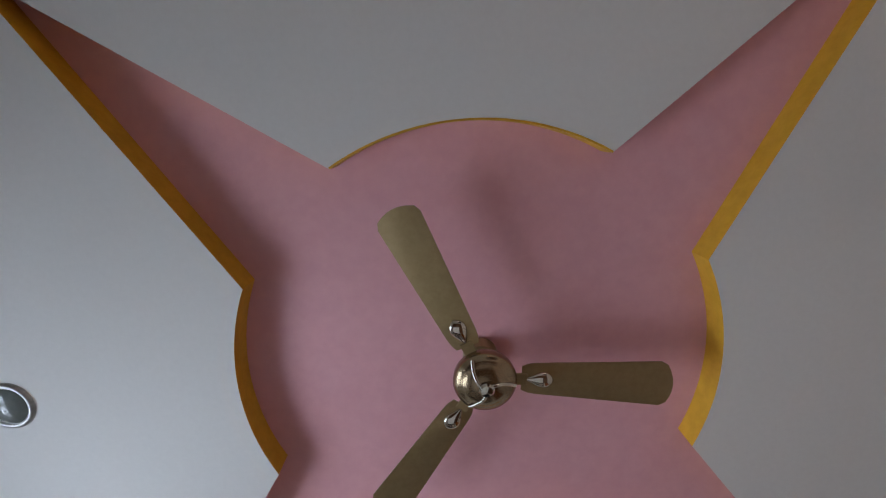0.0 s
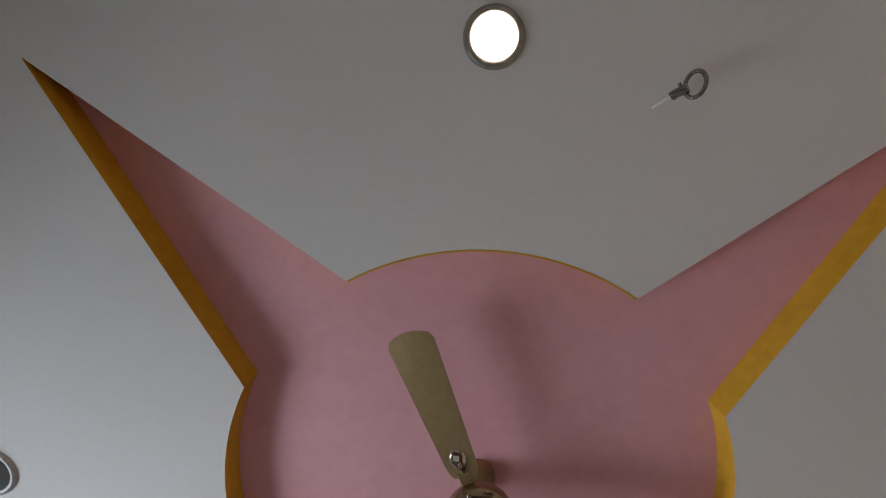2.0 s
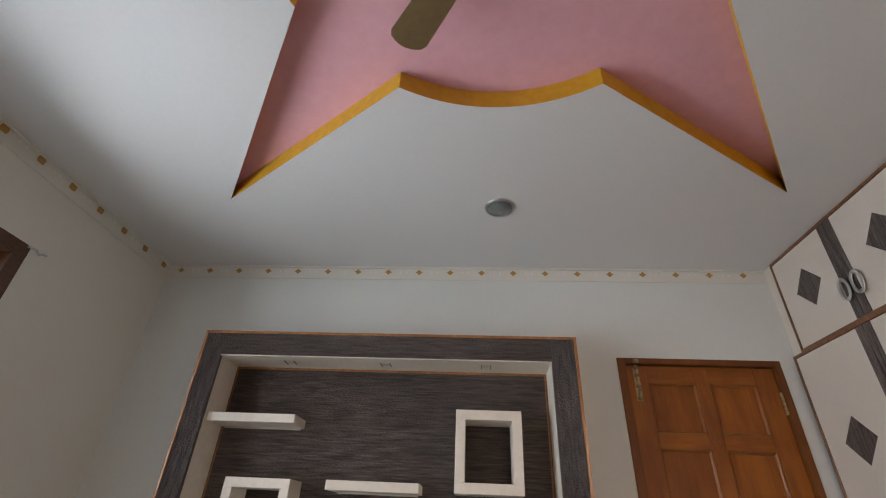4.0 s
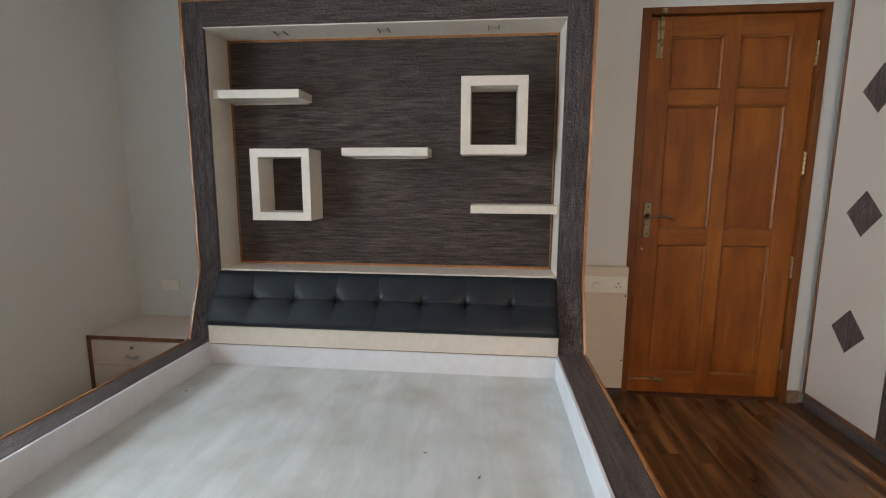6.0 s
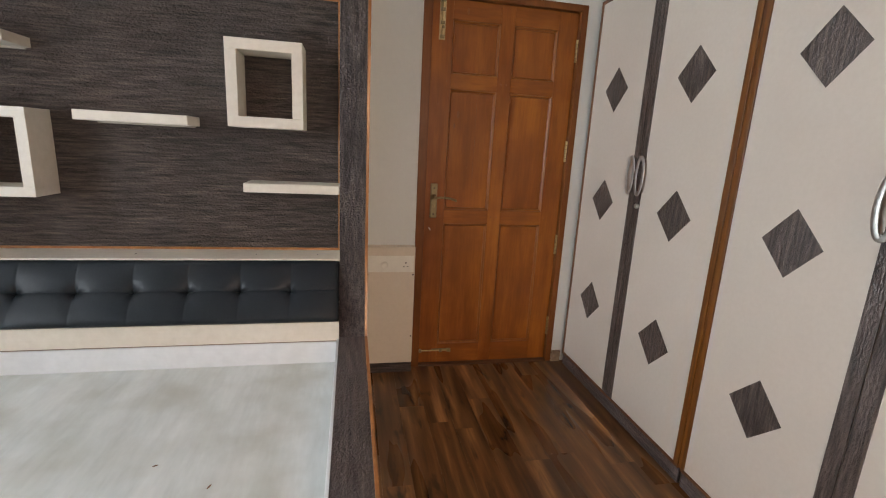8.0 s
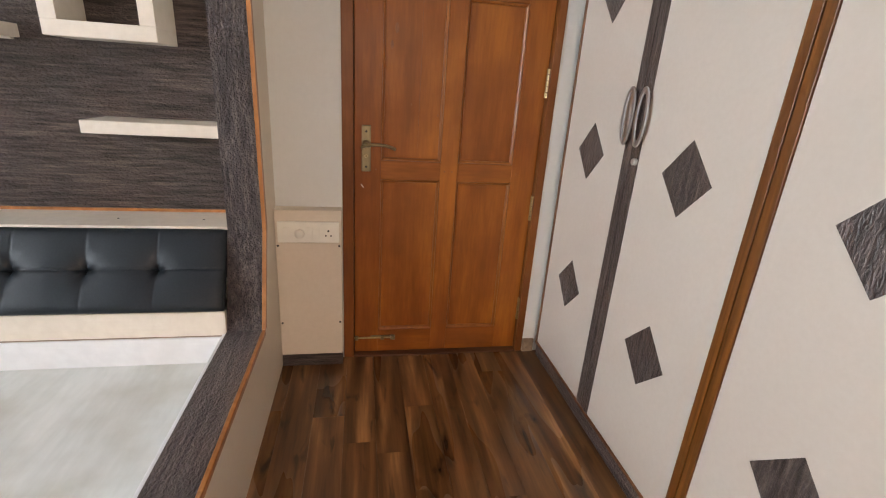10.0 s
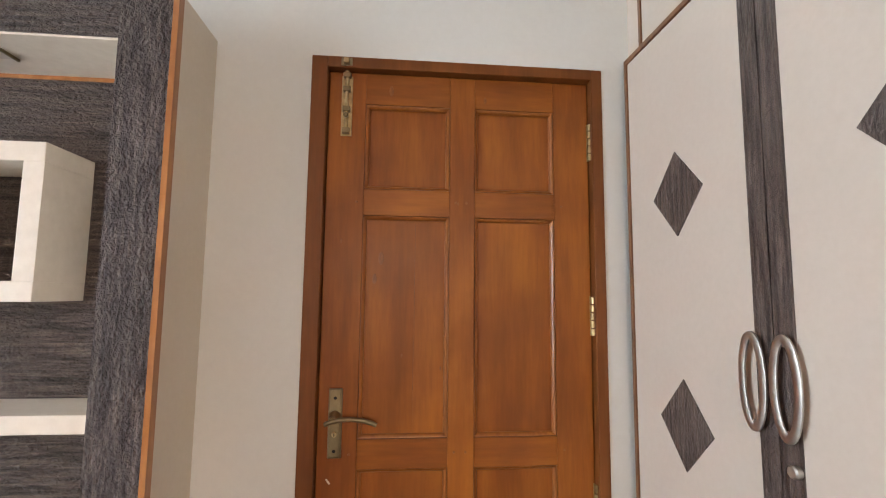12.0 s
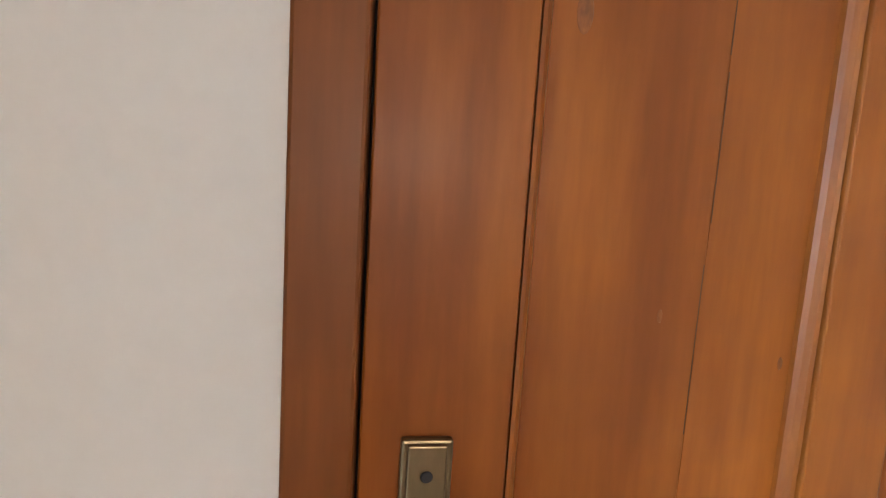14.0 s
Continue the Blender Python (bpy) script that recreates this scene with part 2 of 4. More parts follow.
M_RIM = surface("dull_nickel_rim", (0.27, 0.26, 0.22), (0.34, 0.33, 0.285), (40, 40, 40), 0.34, metal=0.8, rough_var=0.05)
M_LENS = surface("lamp_lens", (0.10, 0.12, 0.115), (0.13, 0.15, 0.145), (30, 30, 30), 0.08, rough_var=0.03, coat=0.6)
M_POLISHED = surface("polished_chrome", (0.58, 0.54, 0.48), (0.64, 0.60, 0.54), (40, 40, 40), 0.07, metal=1.0, rough_var=0.02)
M_DARK_STEEL = surface("dull_steel", (0.18, 0.17, 0.16), (0.30, 0.29, 0.27), (60, 60, 60), 0.18, metal=1.0)
M_STRING = surface("white_string", (0.7, 0.7, 0.7), (0.8, 0.8, 0.8), (90, 90, 90), 0.8)

M_LAMP = bpy.data.materials.new("lit_diffuser")
M_LAMP.use_nodes = True
_e = M_LAMP.node_tree.nodes["Principled BSDF"]
_e.inputs["Emission Color"].default_value = (1.0, 0.97, 0.93, 1)
_e.inputs["Emission Strength"].default_value = 9.0

M_GLASS = bpy.data.materials.new("window_glass")
M_GLASS.use_nodes = True
_g = M_GLASS.node_tree.nodes["Principled BSDF"]
_g.inputs["Transmission Weight"].default_value, _g.inputs["Roughness"].default_value, _g.inputs["IOR"].default_value = 1.0, 0.02, 1.02


# ---- helpers for meshes ----
def box(bm, x0, x1, y0, y1, z0, z1, bevel=0.0015):
    r = bmesh.ops.create_cube(bm, size=1.0, matrix=Matrix.Translation(((x0 + x1) / 2, (y0 + y1) / 2, (z0 + z1) / 2)) @ Matrix.Diagonal((x1 - x0, y1 - y0, z1 - z0, 1)))
    if bevel:
        es = list({e for v in r["verts"] for e in v.link_edges})
        bmesh.ops.bevel(bm, geom=es, offset=min(bevel, 0.3 * min(x1 - x0, y1 - y0, z1 - z0)), segments=2, profile=0.5, affect="EDGES")
    return bm


def boxed(*a, bevel=0.0015):
    return box(bmesh.new(), *a, bevel=bevel)


def prism(bm, pts, axis, a, b):
    """A closed outline of (u, v) pairs pushed along an axis from a to b. u, v are the two other axes in order."""
    def at(u, v, w):
        return {"x": (w, u, v), "y": (u, w, v), "z": (u, v, w)}[axis]
    lo = [bm.verts.new(at(u, v, a)) for u, v in pts]
    hi = [bm.verts.new(at(u, v, b)) for u, v in pts]
    bm.faces.new(lo)
    bm.faces.new(hi[::-1])
    k = len(pts)
    for i in range(k):
        bm.faces.new((lo[i], hi[i], hi[(i + 1) % k], lo[(i + 1) % k]))
    bmesh.ops.recalc_face_normals(bm, faces=bm.faces)
    return bm


def lathe(bm, profile, centre, axis="z", seg=40):
    """Turns (radius, height) pairs about an axis through centre."""
    rings = []
    for r, h in profile:
        ring = []
        for i in range(seg):
            a = 2 * math.pi * i / seg
            c, s = r * math.cos(a), r * math.sin(a)
            p = {"z": (c, s, h), "y": (c, h, s), "x": (h, c, s)}[axis]
            ring.append(bm.verts.new(Vector(centre) + Vector(p)))
        rings.append(ring)
    for A, B in zip(rings, rings[1:]):
        for i in range(seg):
            bm.faces.new((A[i], A[(i + 1) % seg], B[(i + 1) % seg], B[i]))
    for ring in (rings[0], rings[-1]):
        bm.faces.new(ring)
    bmesh.ops.remove_doubles(bm, verts=bm.verts, dist=1e-6)
    bmesh.ops.recalc_face_normals(bm, faces=bm.faces)
    return bm


def tube(bm, pts, radius, seg=10, closed=False, flat=1.0):
    """A round bar along points."""
    pts = [Vector(p) for p in pts]
    k = len(pts)
    rings = []
    for i, p in enumerate(pts):
        if closed:
            d = pts[(i + 1) % k] - pts[i - 1]
        else:
            d = pts[min(i + 1, k - 1)] - pts[max(i - 1, 0)]
        d.normalize()
        ref = Vector((0, 0, 1)) if abs(d.z) < 0.9 else Vector((1, 0, 0))
        u = d.cross(ref).normalized()
        w = d.cross(u)
        rings.append([bm.verts.new(p + radius * (math.cos(2 * math.pi * j / seg) * u + flat * math.sin(2 * math.pi * j / seg) * w)) for j in range(seg)])
    pairs = list(zip(rings, rings[1:])) + ([(rings[-1], rings[0])] if closed else [])
    for A, B in pairs:
        off = 0
        if closed and A is rings[-1]:
            off = min(range(seg), key=lambda o: (A[0].co - B[o].co).length)
        for j in range(seg):
            bm.faces.new((A[j], A[(j + 1) % seg], B[(j + 1 + off) % seg], B[(j + off) % seg]))
    if not closed:
        bm.faces.new(rings[0])
        bm.faces.new(rings[-1])
    bmesh.ops.recalc_face_normals(bm, faces=bm.faces)
    return bm


def mesh_of(name, bm, material, smooth=None):
    me = bpy.data.meshes.new(name)
    bm.to_mesh(me)
    bm.free()
    me.materials.append(material)
    if smooth is not None:
        me.polygons.foreach_set("use_smooth", [True] * len(me.polygons))
        me.set_sharp_from_angle(angle=radians(smooth))
    return me


def thing(name, at, label, category, group="", kind=""):
    ob = new(name)
    ob.location = at
    ob.empty_display_size = 0.1
    return tagged(ob, label, category, group, kind)


def part(name, bm, material, parent, label="", smooth=None):
    ob = new(name, mesh_of(name, bm, material, smooth))
    ob.parent = parent
    if parent.parent is None:
        ob.matrix_parent_inverse = Matrix.Translation(parent.location).inverted()
    return tagged(ob, label) if label else ob


def solid(name, bm, material, label, category, group="", kind="", smooth=None):
    return tagged(new(name, mesh_of(name, bm, material, smooth)), label, category, group, kind)


# ---- structure ----
T = 0.2
_w = boxed(XL - T, 1.004, YB, YB + T, FZ - 0.1, 3.0, bevel=0)
box(_w, 1.004, 1.939, YB, YB + T, 2.12, 3.0, bevel=0)
box(_w, 1.939, XR + T, YB, YB + T, FZ - 0.1, 3.0, bevel=0)
solid("wall_back", _w, M_WALL_BACK, "off-white painted wall behind the bed and door", "wall", kind="structure")
_w = boxed(XL - T, XL, YN - T, WIN_Y0, FZ - 0.1, 3.0, bevel=0)
box(_w, XL - T, XL, WIN_Y1, YB, FZ - 0.1, 3.0, bevel=0)
box(_w, XL - T, XL, WIN_Y0, WIN_Y1, FZ - 0.1, WIN_Z0, bevel=0)
box(_w, XL - T, XL, WIN_Y0, WIN_Y1, WIN_Z1, 3.0, bevel=0)
solid("wall_left", _w, M_WALL, "off-white painted wall with a wooden window", "wall", kind="structure")
# the opening here is for the assumed, unseen second window
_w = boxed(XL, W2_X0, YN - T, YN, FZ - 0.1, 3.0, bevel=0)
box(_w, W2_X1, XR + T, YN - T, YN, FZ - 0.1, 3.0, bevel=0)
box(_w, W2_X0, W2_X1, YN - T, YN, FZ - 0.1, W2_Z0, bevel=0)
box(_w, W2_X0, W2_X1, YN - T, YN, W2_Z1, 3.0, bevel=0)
solid("wall_near", _w, M_WALL, "plain off-white painted wall with an assumed window opening", "wall", kind="structure")
solid("wall_right", boxed(XR, XR + T, YN, YB, FZ - 0.1, 3.0, bevel=0), M_WALL, "plain off-white wall behind the wardrobe", "wall", kind="structure")

# ceiling with a star-shaped recess: a circle with four pointed arms
SC, SR, RISE = Vector((0.246, 0.823)), 0.80, 0.098
TIPS = ((1.727, 2.200), (-1.209, 2.245), (-1.045, -0.456), (1.560, -0.530))
STAR = []
for k, (a0, a1) in enumerate(((-24.4, 25.5), (59.5, 120.5), (154.5, 205.5), (239.8, 302.0))):
    for j in range(25):
        a = radians(a0 + (a1 - a0) * j / 24)
        STAR.append((SC.x + SR * math.cos(a), SC.y + SR * math.sin(a)))
    STAR.append(TIPS[k])
_c = bmesh.new()
_outer = [_c.verts.new((x, y, CZ)) for x, y in ((XL, YN), (XR, YN), (XR, YB), (XL, YB))]
_inner = [_c.verts.new((x, y, CZ)) for x, y in STAR]
_es = []
for ring in (_outer, _inner):
    for i in range(len(ring)):
        _es.append(_c.edges.new((ring[i], ring[(i + 1) % len(ring)])))
bmesh.ops.triangle_fill(_c, use_beauty=True, use_dissolve=False, edges=_es)
bmesh.ops.recalc_face_normals(_c, faces=_c.faces)
solid("ceiling", _c, M_CEIL, "off-white false ceiling cut with a star-shaped recess", "ceiling", kind="structure")
_c = bmesh.new()
_lo = [_c.verts.new((x, y, CZ)) for x, y in STAR]
_hi = [_c.verts.new((x, y, CZ + RISE)) for x, y in STAR]
for i in range(len(STAR)):
    _c.faces.new((_lo[i], _lo[(i + 1) % len(STAR)], _hi[(i + 1) % len(STAR)], _hi[i]))
for i in range(24):
    # the paint laps a few millimetres round the edge of the near arc
    a, b = (Vector(STAR[78 + i + j]) for j in (0, 1))
    u, v = (a - SC).normalized() * 0.006, (b - SC).normalized() * 0.006
    _c.faces.new([_c.verts.new((q.x, q.y, CZ - 0.0012)) for q in (a, b, b + v, a + u)])
solid("trim_recess", _c, M_OCHRE, "ochre painted riser round the ceiling recess", "trim", kind="structure")
solid("ceiling_recess", boxed(XL, XR, YN, YB, CZ + RISE, CZ + RISE + 0.1, bevel=0), M_PINK, "dusty pink painted recess of the ceiling", "ceiling", kind="structure")

# floor: joints below, planks laid along the room on top
floor = solid("floor", boxed(XL - 0.1, XR + 0.1, YN - 0.1, YB + 0.3, FZ - 0.1, FZ - 0.004, bevel=0), M_GAP, "dark brown laminate plank floor", "floor", kind="structure")


# ---- plaster border under the ceiling ----
def border(name, wall):
    """A shallow plaster band with gold diamond motifs and pairs of little ticks."""
    b = bmesh.new()
    z0, z1 = CZ - 0.092, CZ
    if wall == "back":
        box(b, XL, 2.02, YB - 0.007, YB, z0, z1 - 0.012, bevel=0.002)
        box(b, XL, 2.02, YB - 0.022, YB, z1 - 0.012, z1, bevel=0.004)
    elif wall == "left":
        box(b, XL, XL + 0.007, YN, YB - 0.022, z0, z1 - 0.012, bevel=0.002)
        box(b, XL, XL + 0.022, YN, YB - 0.022, z1 - 0.012, z1, bevel=0.004)
    else:
        box(b, XL + 0.022, 2.02, YN, YN + 0.007, z0, z1 - 0.012, bevel=0.002)
        box(b, XL + 0.022, 2.02, YN, YN + 0.022, z1 - 0.012, z1, bevel=0.004)
    ob = solid(name, b, M_WALL, "white plaster border with small gold diamonds", "trim", kind="structure")
    zc = CZ - 0.037
    start, stop = (-1.925, 1.95) if wall != "left" else (-0.9, 2.95)
    shape = bmesh.new()
    outline = [(-0.024, 0), (-0.013, 0.006), (-0.006, 0.015), (0, 0.018), (0.006, 0.015), (0.013, 0.006), (0.024, 0), (0.013, -0.006), (0.006, -0.015), (0, -0.018), (-0.006, -0.015), (-0.013, -0.006)]
    prism(shape, outline, "y", -0.003, 0.001)
    if wall == "left":
        shape.clear()
        prism(shape, [(-0.021, -0.008), (-0.016, -0.018), (0.016, -0.018), (0.021, -0.008), (0.021, 0.008), (0.016, 0.018), (-0.016, 0.018), (-0.021, 0.008)], "y", -0.003, 0.001)
    me_m = mesh_of("motif", shape, M_GOLD)
    shape = bmesh.new()
    prism(shape, [(-0.003, -0.009), (0.003, -0.009), (0.005, 0), (0.003, 0.009), (-0.003, 0.009), (-0.005, 0)], "y", -0.002, 0.001)
    me_t = mesh_of("tick", shape, M_WHITE)
    u = start
    while u < stop:
        for me, off in ((me_m if wall != "near" else me_t, 0.0), (me_t, 0.085), (me_t, 0.125)):
            if u + off > stop:
                continue
            o = new(me.name, me)
            o.parent = ob
            if wall == "back":
                o.matrix_basis = pose(u + off, YB - 0.008, zc)
            elif wall == "left":
                o.matrix_basis = pose(XL + 0.008, u + off + 0.03, zc + 0.008, 0, 0, 90)
            else:
                o.matrix_basis = pose(u + off, YN + 0.008, zc, 0, 0, 180)
        u += 0.2123
    return ob


border("trim_border_back", "back")
border("trim_border_left", "left")
border("trim_border_near", "near")


# ---- window in the left wall ----
def window():
    w = thing("window_1", (XL, (WIN_Y0 + WIN_Y1) / 2, WIN_Z0), "dark brown wooden casement window letting in daylight", "window", kind="structure")
    f = bmesh.new()
    a, b, c, d, k = WIN_Y0, WIN_Y1, WIN_Z0, WIN_Z1, 0.07
    box(f, XL - 0.12, XL + 0.012, a, a + k, c, d)
    box(f, XL - 0.12, XL + 0.012, b - k, b, c, d)
    box(f, XL - 0.12, XL + 0.012, a + k, b - k, c, c + k)
    box(f, XL - 0.12, XL + 0.012, a + k, b - k, d - k, d)
    part("window_frame", f, M_SILL, w)
    n = 3
    step = (b - a - 2 * k) / n
    for i in range(n):
        y0, y1 = a + k + i * step, a + k + (i + 1) * step
        s = bmesh.new()
        box(s, XL - 0.09, XL - 0.05, y0 + 0.002, y0 + 0.05, c + k, d - k)
        box(s, XL - 0.09, XL - 0.05, y1 - 0.05, y1 - 0.002, c + k, d - k)
        box(s, XL - 0.09, XL - 0.05, y0 + 0.05, y1 - 0.05, c + k, c + k + 0.05)
        box(s, XL - 0.09, XL - 0.05, y0 + 0.05, y1 - 0.05, d - k - 0.05, d - k)
        sash = part("sash", s, M_BROWN, w)
        pane = part("pane", boxed(XL - 0.073, XL - 0.069, y0 + 0.05, y1 - 0.05, c + k + 0.05, d - k - 0.05, bevel=0), M_GLASS, sash)
        pane.visible_shadow = False
    stay = tube(bmesh.new(), [(XL + 0.014, b - 0.02, d - 0.01), (XL + 0.02, b + 0.02, d - 0.005), (XL + 0.02, b + 0.045, d - 0.02), (XL + 0.022, b + 0.06, d - 0.008), (XL + 0.022, b + 0.08, d - 0.005)], 0.006, 8)
    part("stay_hook", stay, M_STEEL, w, "bent steel curtain hook", smooth=40)


# unseen window built round the fill lamp; frame and place are assumed
def assumed_window():
    w = thing("assumed_window_2", ((W2_X0 + W2_X1) / 2, YN, W2_Z0), "assumed, unseen brown wooden window in the wall opposite the bed", "window", kind="structure")
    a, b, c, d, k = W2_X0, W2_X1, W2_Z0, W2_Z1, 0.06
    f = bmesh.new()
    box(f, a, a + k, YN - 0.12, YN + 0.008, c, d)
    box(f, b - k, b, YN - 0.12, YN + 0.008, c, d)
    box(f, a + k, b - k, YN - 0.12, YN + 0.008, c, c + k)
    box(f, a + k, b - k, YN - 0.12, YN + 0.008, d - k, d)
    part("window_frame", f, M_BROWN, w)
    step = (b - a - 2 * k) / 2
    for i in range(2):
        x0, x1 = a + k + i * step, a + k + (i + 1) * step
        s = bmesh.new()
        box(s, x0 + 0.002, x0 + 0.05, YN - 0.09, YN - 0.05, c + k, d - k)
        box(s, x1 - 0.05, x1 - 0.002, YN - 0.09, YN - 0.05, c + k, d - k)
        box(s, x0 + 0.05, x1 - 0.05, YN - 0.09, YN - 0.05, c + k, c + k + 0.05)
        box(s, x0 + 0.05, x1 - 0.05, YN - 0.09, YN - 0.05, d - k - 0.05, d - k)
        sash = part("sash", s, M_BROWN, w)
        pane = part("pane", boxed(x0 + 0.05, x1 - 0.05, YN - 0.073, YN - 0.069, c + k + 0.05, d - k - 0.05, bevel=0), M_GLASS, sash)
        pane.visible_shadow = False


window()
assumed_window()

# ---- headboard unit on the back wall ----
HX0, HX1, HTOP, HY = -1.435, 0.722, 2.150, 2.780      # outer edges, top, front face
IX0, IX1, ITOP = -1.312, 0.579, 2.009                 # recess
KZ, RZ, RY = 0.703, 0.333, 2.648                      # kink, rail top, front of the foot of the panel
EDGE = 0.014
PROFILE = [(HY, HTOP), (HY, KZ), (RY, RZ), (RY, FZ), (YB, FZ), (YB, HTOP)]


def headboard():
    h = thing("headboard_unit", (-0.36, YB, FZ), "dark wood-laminate headboard panel with cream-lined recess and orange edging", "headboard")
    for x0, x1, nm in ((HX0 + EDGE, IX0, "post"), (IX1, HX1 - EDGE, "post")):
        part(nm, prism(bmesh.new(), [(HY, HTOP - EDGE), *PROFILE[1:5], (YB, HTOP - EDGE)], "x", x0, x1), M_LAM_Z, h)
    part("top_rail", boxed(IX0, IX1, HY, YB, ITOP, HTOP - EDGE, bevel=0), M_LAM_X, h)
    # orange lipping follows the outer front edge
    strip = [(HY - 0.006, HTOP), (HY - 0.006, KZ), (RY - 0.006, RZ + 0.004), (RY + 0.016, RZ + 0.006), (HY + 0.020, KZ + 0.004), (HY + 0.020, HTOP)]
    part("edge_strip", prism(bmesh.new(), strip, "x", HX0, HX0 + EDGE), M_EDGE, h, "orange wood lipping")
    part("edge_strip", prism(bmesh.new(), strip, "x", HX1 - EDGE, HX1), M_EDGE, h, "orange wood lipping")
    part("edge_strip", boxed(HX0 + EDGE, HX1 - EDGE, HY - 0.006, HY + 0.02, HTOP - EDGE, HTOP), M_EDGE, h, "orange wood lipping")
    for x0, x1 in ((HX0 + 0.006, HX0 + EDGE), (HX1 - EDGE, HX1 - 0.006)):
        part("side_panel", prism(bmesh.new(), [(HY + 0.02, HTOP - 0.002), (HY + 0.02, KZ), (RY + 0.016, RZ), (RY + 0.016, FZ), (YB, FZ), (YB, HTOP - 0.002)], "x", x0, x1), M_IVORY, h, "cream laminate side")
    part("back_panel", boxed(IX0, IX1, YB - 0.015, YB, KZ - 0.3, ITOP, bevel=0), M_LAM_X, h, "dark streaked laminate back")
    # cream lining of the recess
    part("lining", boxed(IX0, IX0 + 0.0012, HY + 0.022, YB - 0.016, KZ, ITOP - 0.006), M_CREAM_WHITE, h, "cream board lining")
    part("lining", boxed(IX1 - 0.0012, IX1, HY + 0.022, YB - 0.016, KZ, ITOP - 0.006), M_CREAM_WHITE, h, "cream board lining")
    top = part("lining", boxed(IX0, IX1, HY + 0.0015, YB - 0.016, ITOP - 0.006, ITOP), M_CREAM_WHITE, h, "cream board lining with small square spotlight frames")
    for x in (-0.93, -0.36, 0.22):
        y = 2.885
        for a in ((x - 0.03, x - 0.024, y - 0.03, y + 0.03), (x + 0.024, x + 0.03, y - 0.03, y + 0.03)):
            part("spotlight_clip", boxed(*a, ITOP - 0.014, ITOP - 0.006, bevel=0.001), M_BRASS, top)
        part("spotlight_plate", boxed(x - 0.024, x + 0.024, y - 0.024, y + 0.024, ITOP - 0.009, ITOP - 0.006), M_CREAM, top)
    for a in ((IX0 + 0.006, IX1 - 0.006, ITOP - 0.018, ITOP - 0.006), (IX0 + 0.006, IX1 - 0.006, KZ + 0.003, KZ + 0.016)):
        part("bead", boxed(a[0], a[1], YB - 0.022, YB - 0.015, a[2], a[3]), M_EDGE, h, "thin orange bead")
    for x in (IX0 + 0.006, IX1 - 0.014):
        part("bead", boxed(x, x + 0.008, YB - 0.022, YB - 0.015, KZ + 0.016, ITOP - 0.018), M_EDGE, h, "thin orange bead")
    part("ledge", boxed(IX0, IX1, HY + 0.02, YB - 0.016, KZ - 0.016, KZ + 0.003), M_CREAM_WHITE, h, "cream ledge above the cushion")
    part("seam_strip", boxed(IX0 + 0.012, IX1 - 0.012, RY - 0.012, RY - 0.006, 0.3165, 0.3188, bevel=0.0005), M_TILE, h, "thin brown strip where the boards meet")
    for x in (0.46, 0.15, -0.42, -1.02):
        part("screw", lathe(bmesh.new(), [(0.0045, 0.0), (0.0035, 0.0012)], (x, 2.895, KZ + 0.003), "z", 10), M_NEAR_BLACK, h)
    part("skirt_board", boxed(IX0, IX1, RY - 0.006, RY + 0.015, 0.205, 0.418), M_CREAM_WHITE, h, "cream board under the cushion")
    # tufted cushion on the slope
    x0, x1 = IX0 - 0.010, IX1 - 0.002
    lo_p, hi_p = Vector((RY - 0.004, 0.420)), Vector((HY + 0.026, 0.688))
    d = hi_p - lo_p
    nrm = Vector((-d.y, d.x)).normalized()
    nx, nz = 8 * 56, 2 * 36
    c = bmesh.new()
    rng = random.Random(4)
    puff = [[0.85 + 0.3 * rng.random() for _ in range(8)] for _ in range(2)]
    grid = []
    for j in range(nz + 1):
        row = []
        for i in range(nx + 1):
            u, v = i / nx * 8, j / nz * 2
            fu, fv = u - math.floor(min(u, 7.999)), v - math.floor(min(v, 1.999))
            p = puff[int(min(v, 1.999))][int(min(u, 7.999))]
            du, dv = min(fu, 1 - fu) * 0.236, min(fv, 1 - fv) * 0.155
            if u < 0.5 or u > 7.5:
                du = du if 0.5 < u < 7.5 else (abs(u - 1) if u < 1 else abs(u - 7)) * 0.236
            dv = abs(v - 1) * 0.155
            hgt = 0.022 + 0.0013 * (1 - math.exp(-du / 0.0045)) + 0.0036 * (1 - math.exp(-dv / 0.0045)) + 0.0032 * p * math.sin(math.pi * fu) * math.sin(math.pi * fv)
            near = min(math.hypot((u - k) * 0.236, (v - 1) * 0.155) for k in range(1, 8))
            hgt -= (0.034 + 0.006 * math.cos(4 * math.atan2(v - 1, (u - round(u)) * 1.5 + 1e-6))) * math.exp(-(near / 0.030) ** 1.05)
            rim = min(u, 8 - u) * 0.24
            rim2 = min(v, 2 - v) * 0.18
            hgt -= 0.014 * (math.exp(-rim / 0.012) + math.exp(-rim2 / 0.012))
            q = lo_p + d * (j / nz) + nrm * (hgt + 0.012)
            row.append(c.verts.new((x0 + (x1 - x0) * i / nx, q.x, q.y)))
        grid.append(row)
    for j in range(nz):
        for i in range(nx):
            c.faces.new((grid[j][i], grid[j][i + 1], grid[j + 1][i + 1], grid[j + 1][i]))
    back = []
    for j, i in ((0, 0), (0, nx), (nz, nx), (nz, 0)):
        q = lo_p + d * (j / nz) - nrm * 0.005
        back.append(c.verts.new((x0 + (x1 - x0) * i / nx, q.x, q.y)))
    c.faces.new((back[0], back[1], *[grid[0][i] for i in range(nx, -1, -1)]))
    c.faces.new((back[2], back[3], *[grid[nz][i] for i in range(nx + 1)]))
    c.faces.new((back[3], back[0], *[grid[j][0] for j in range(nz + 1)]))
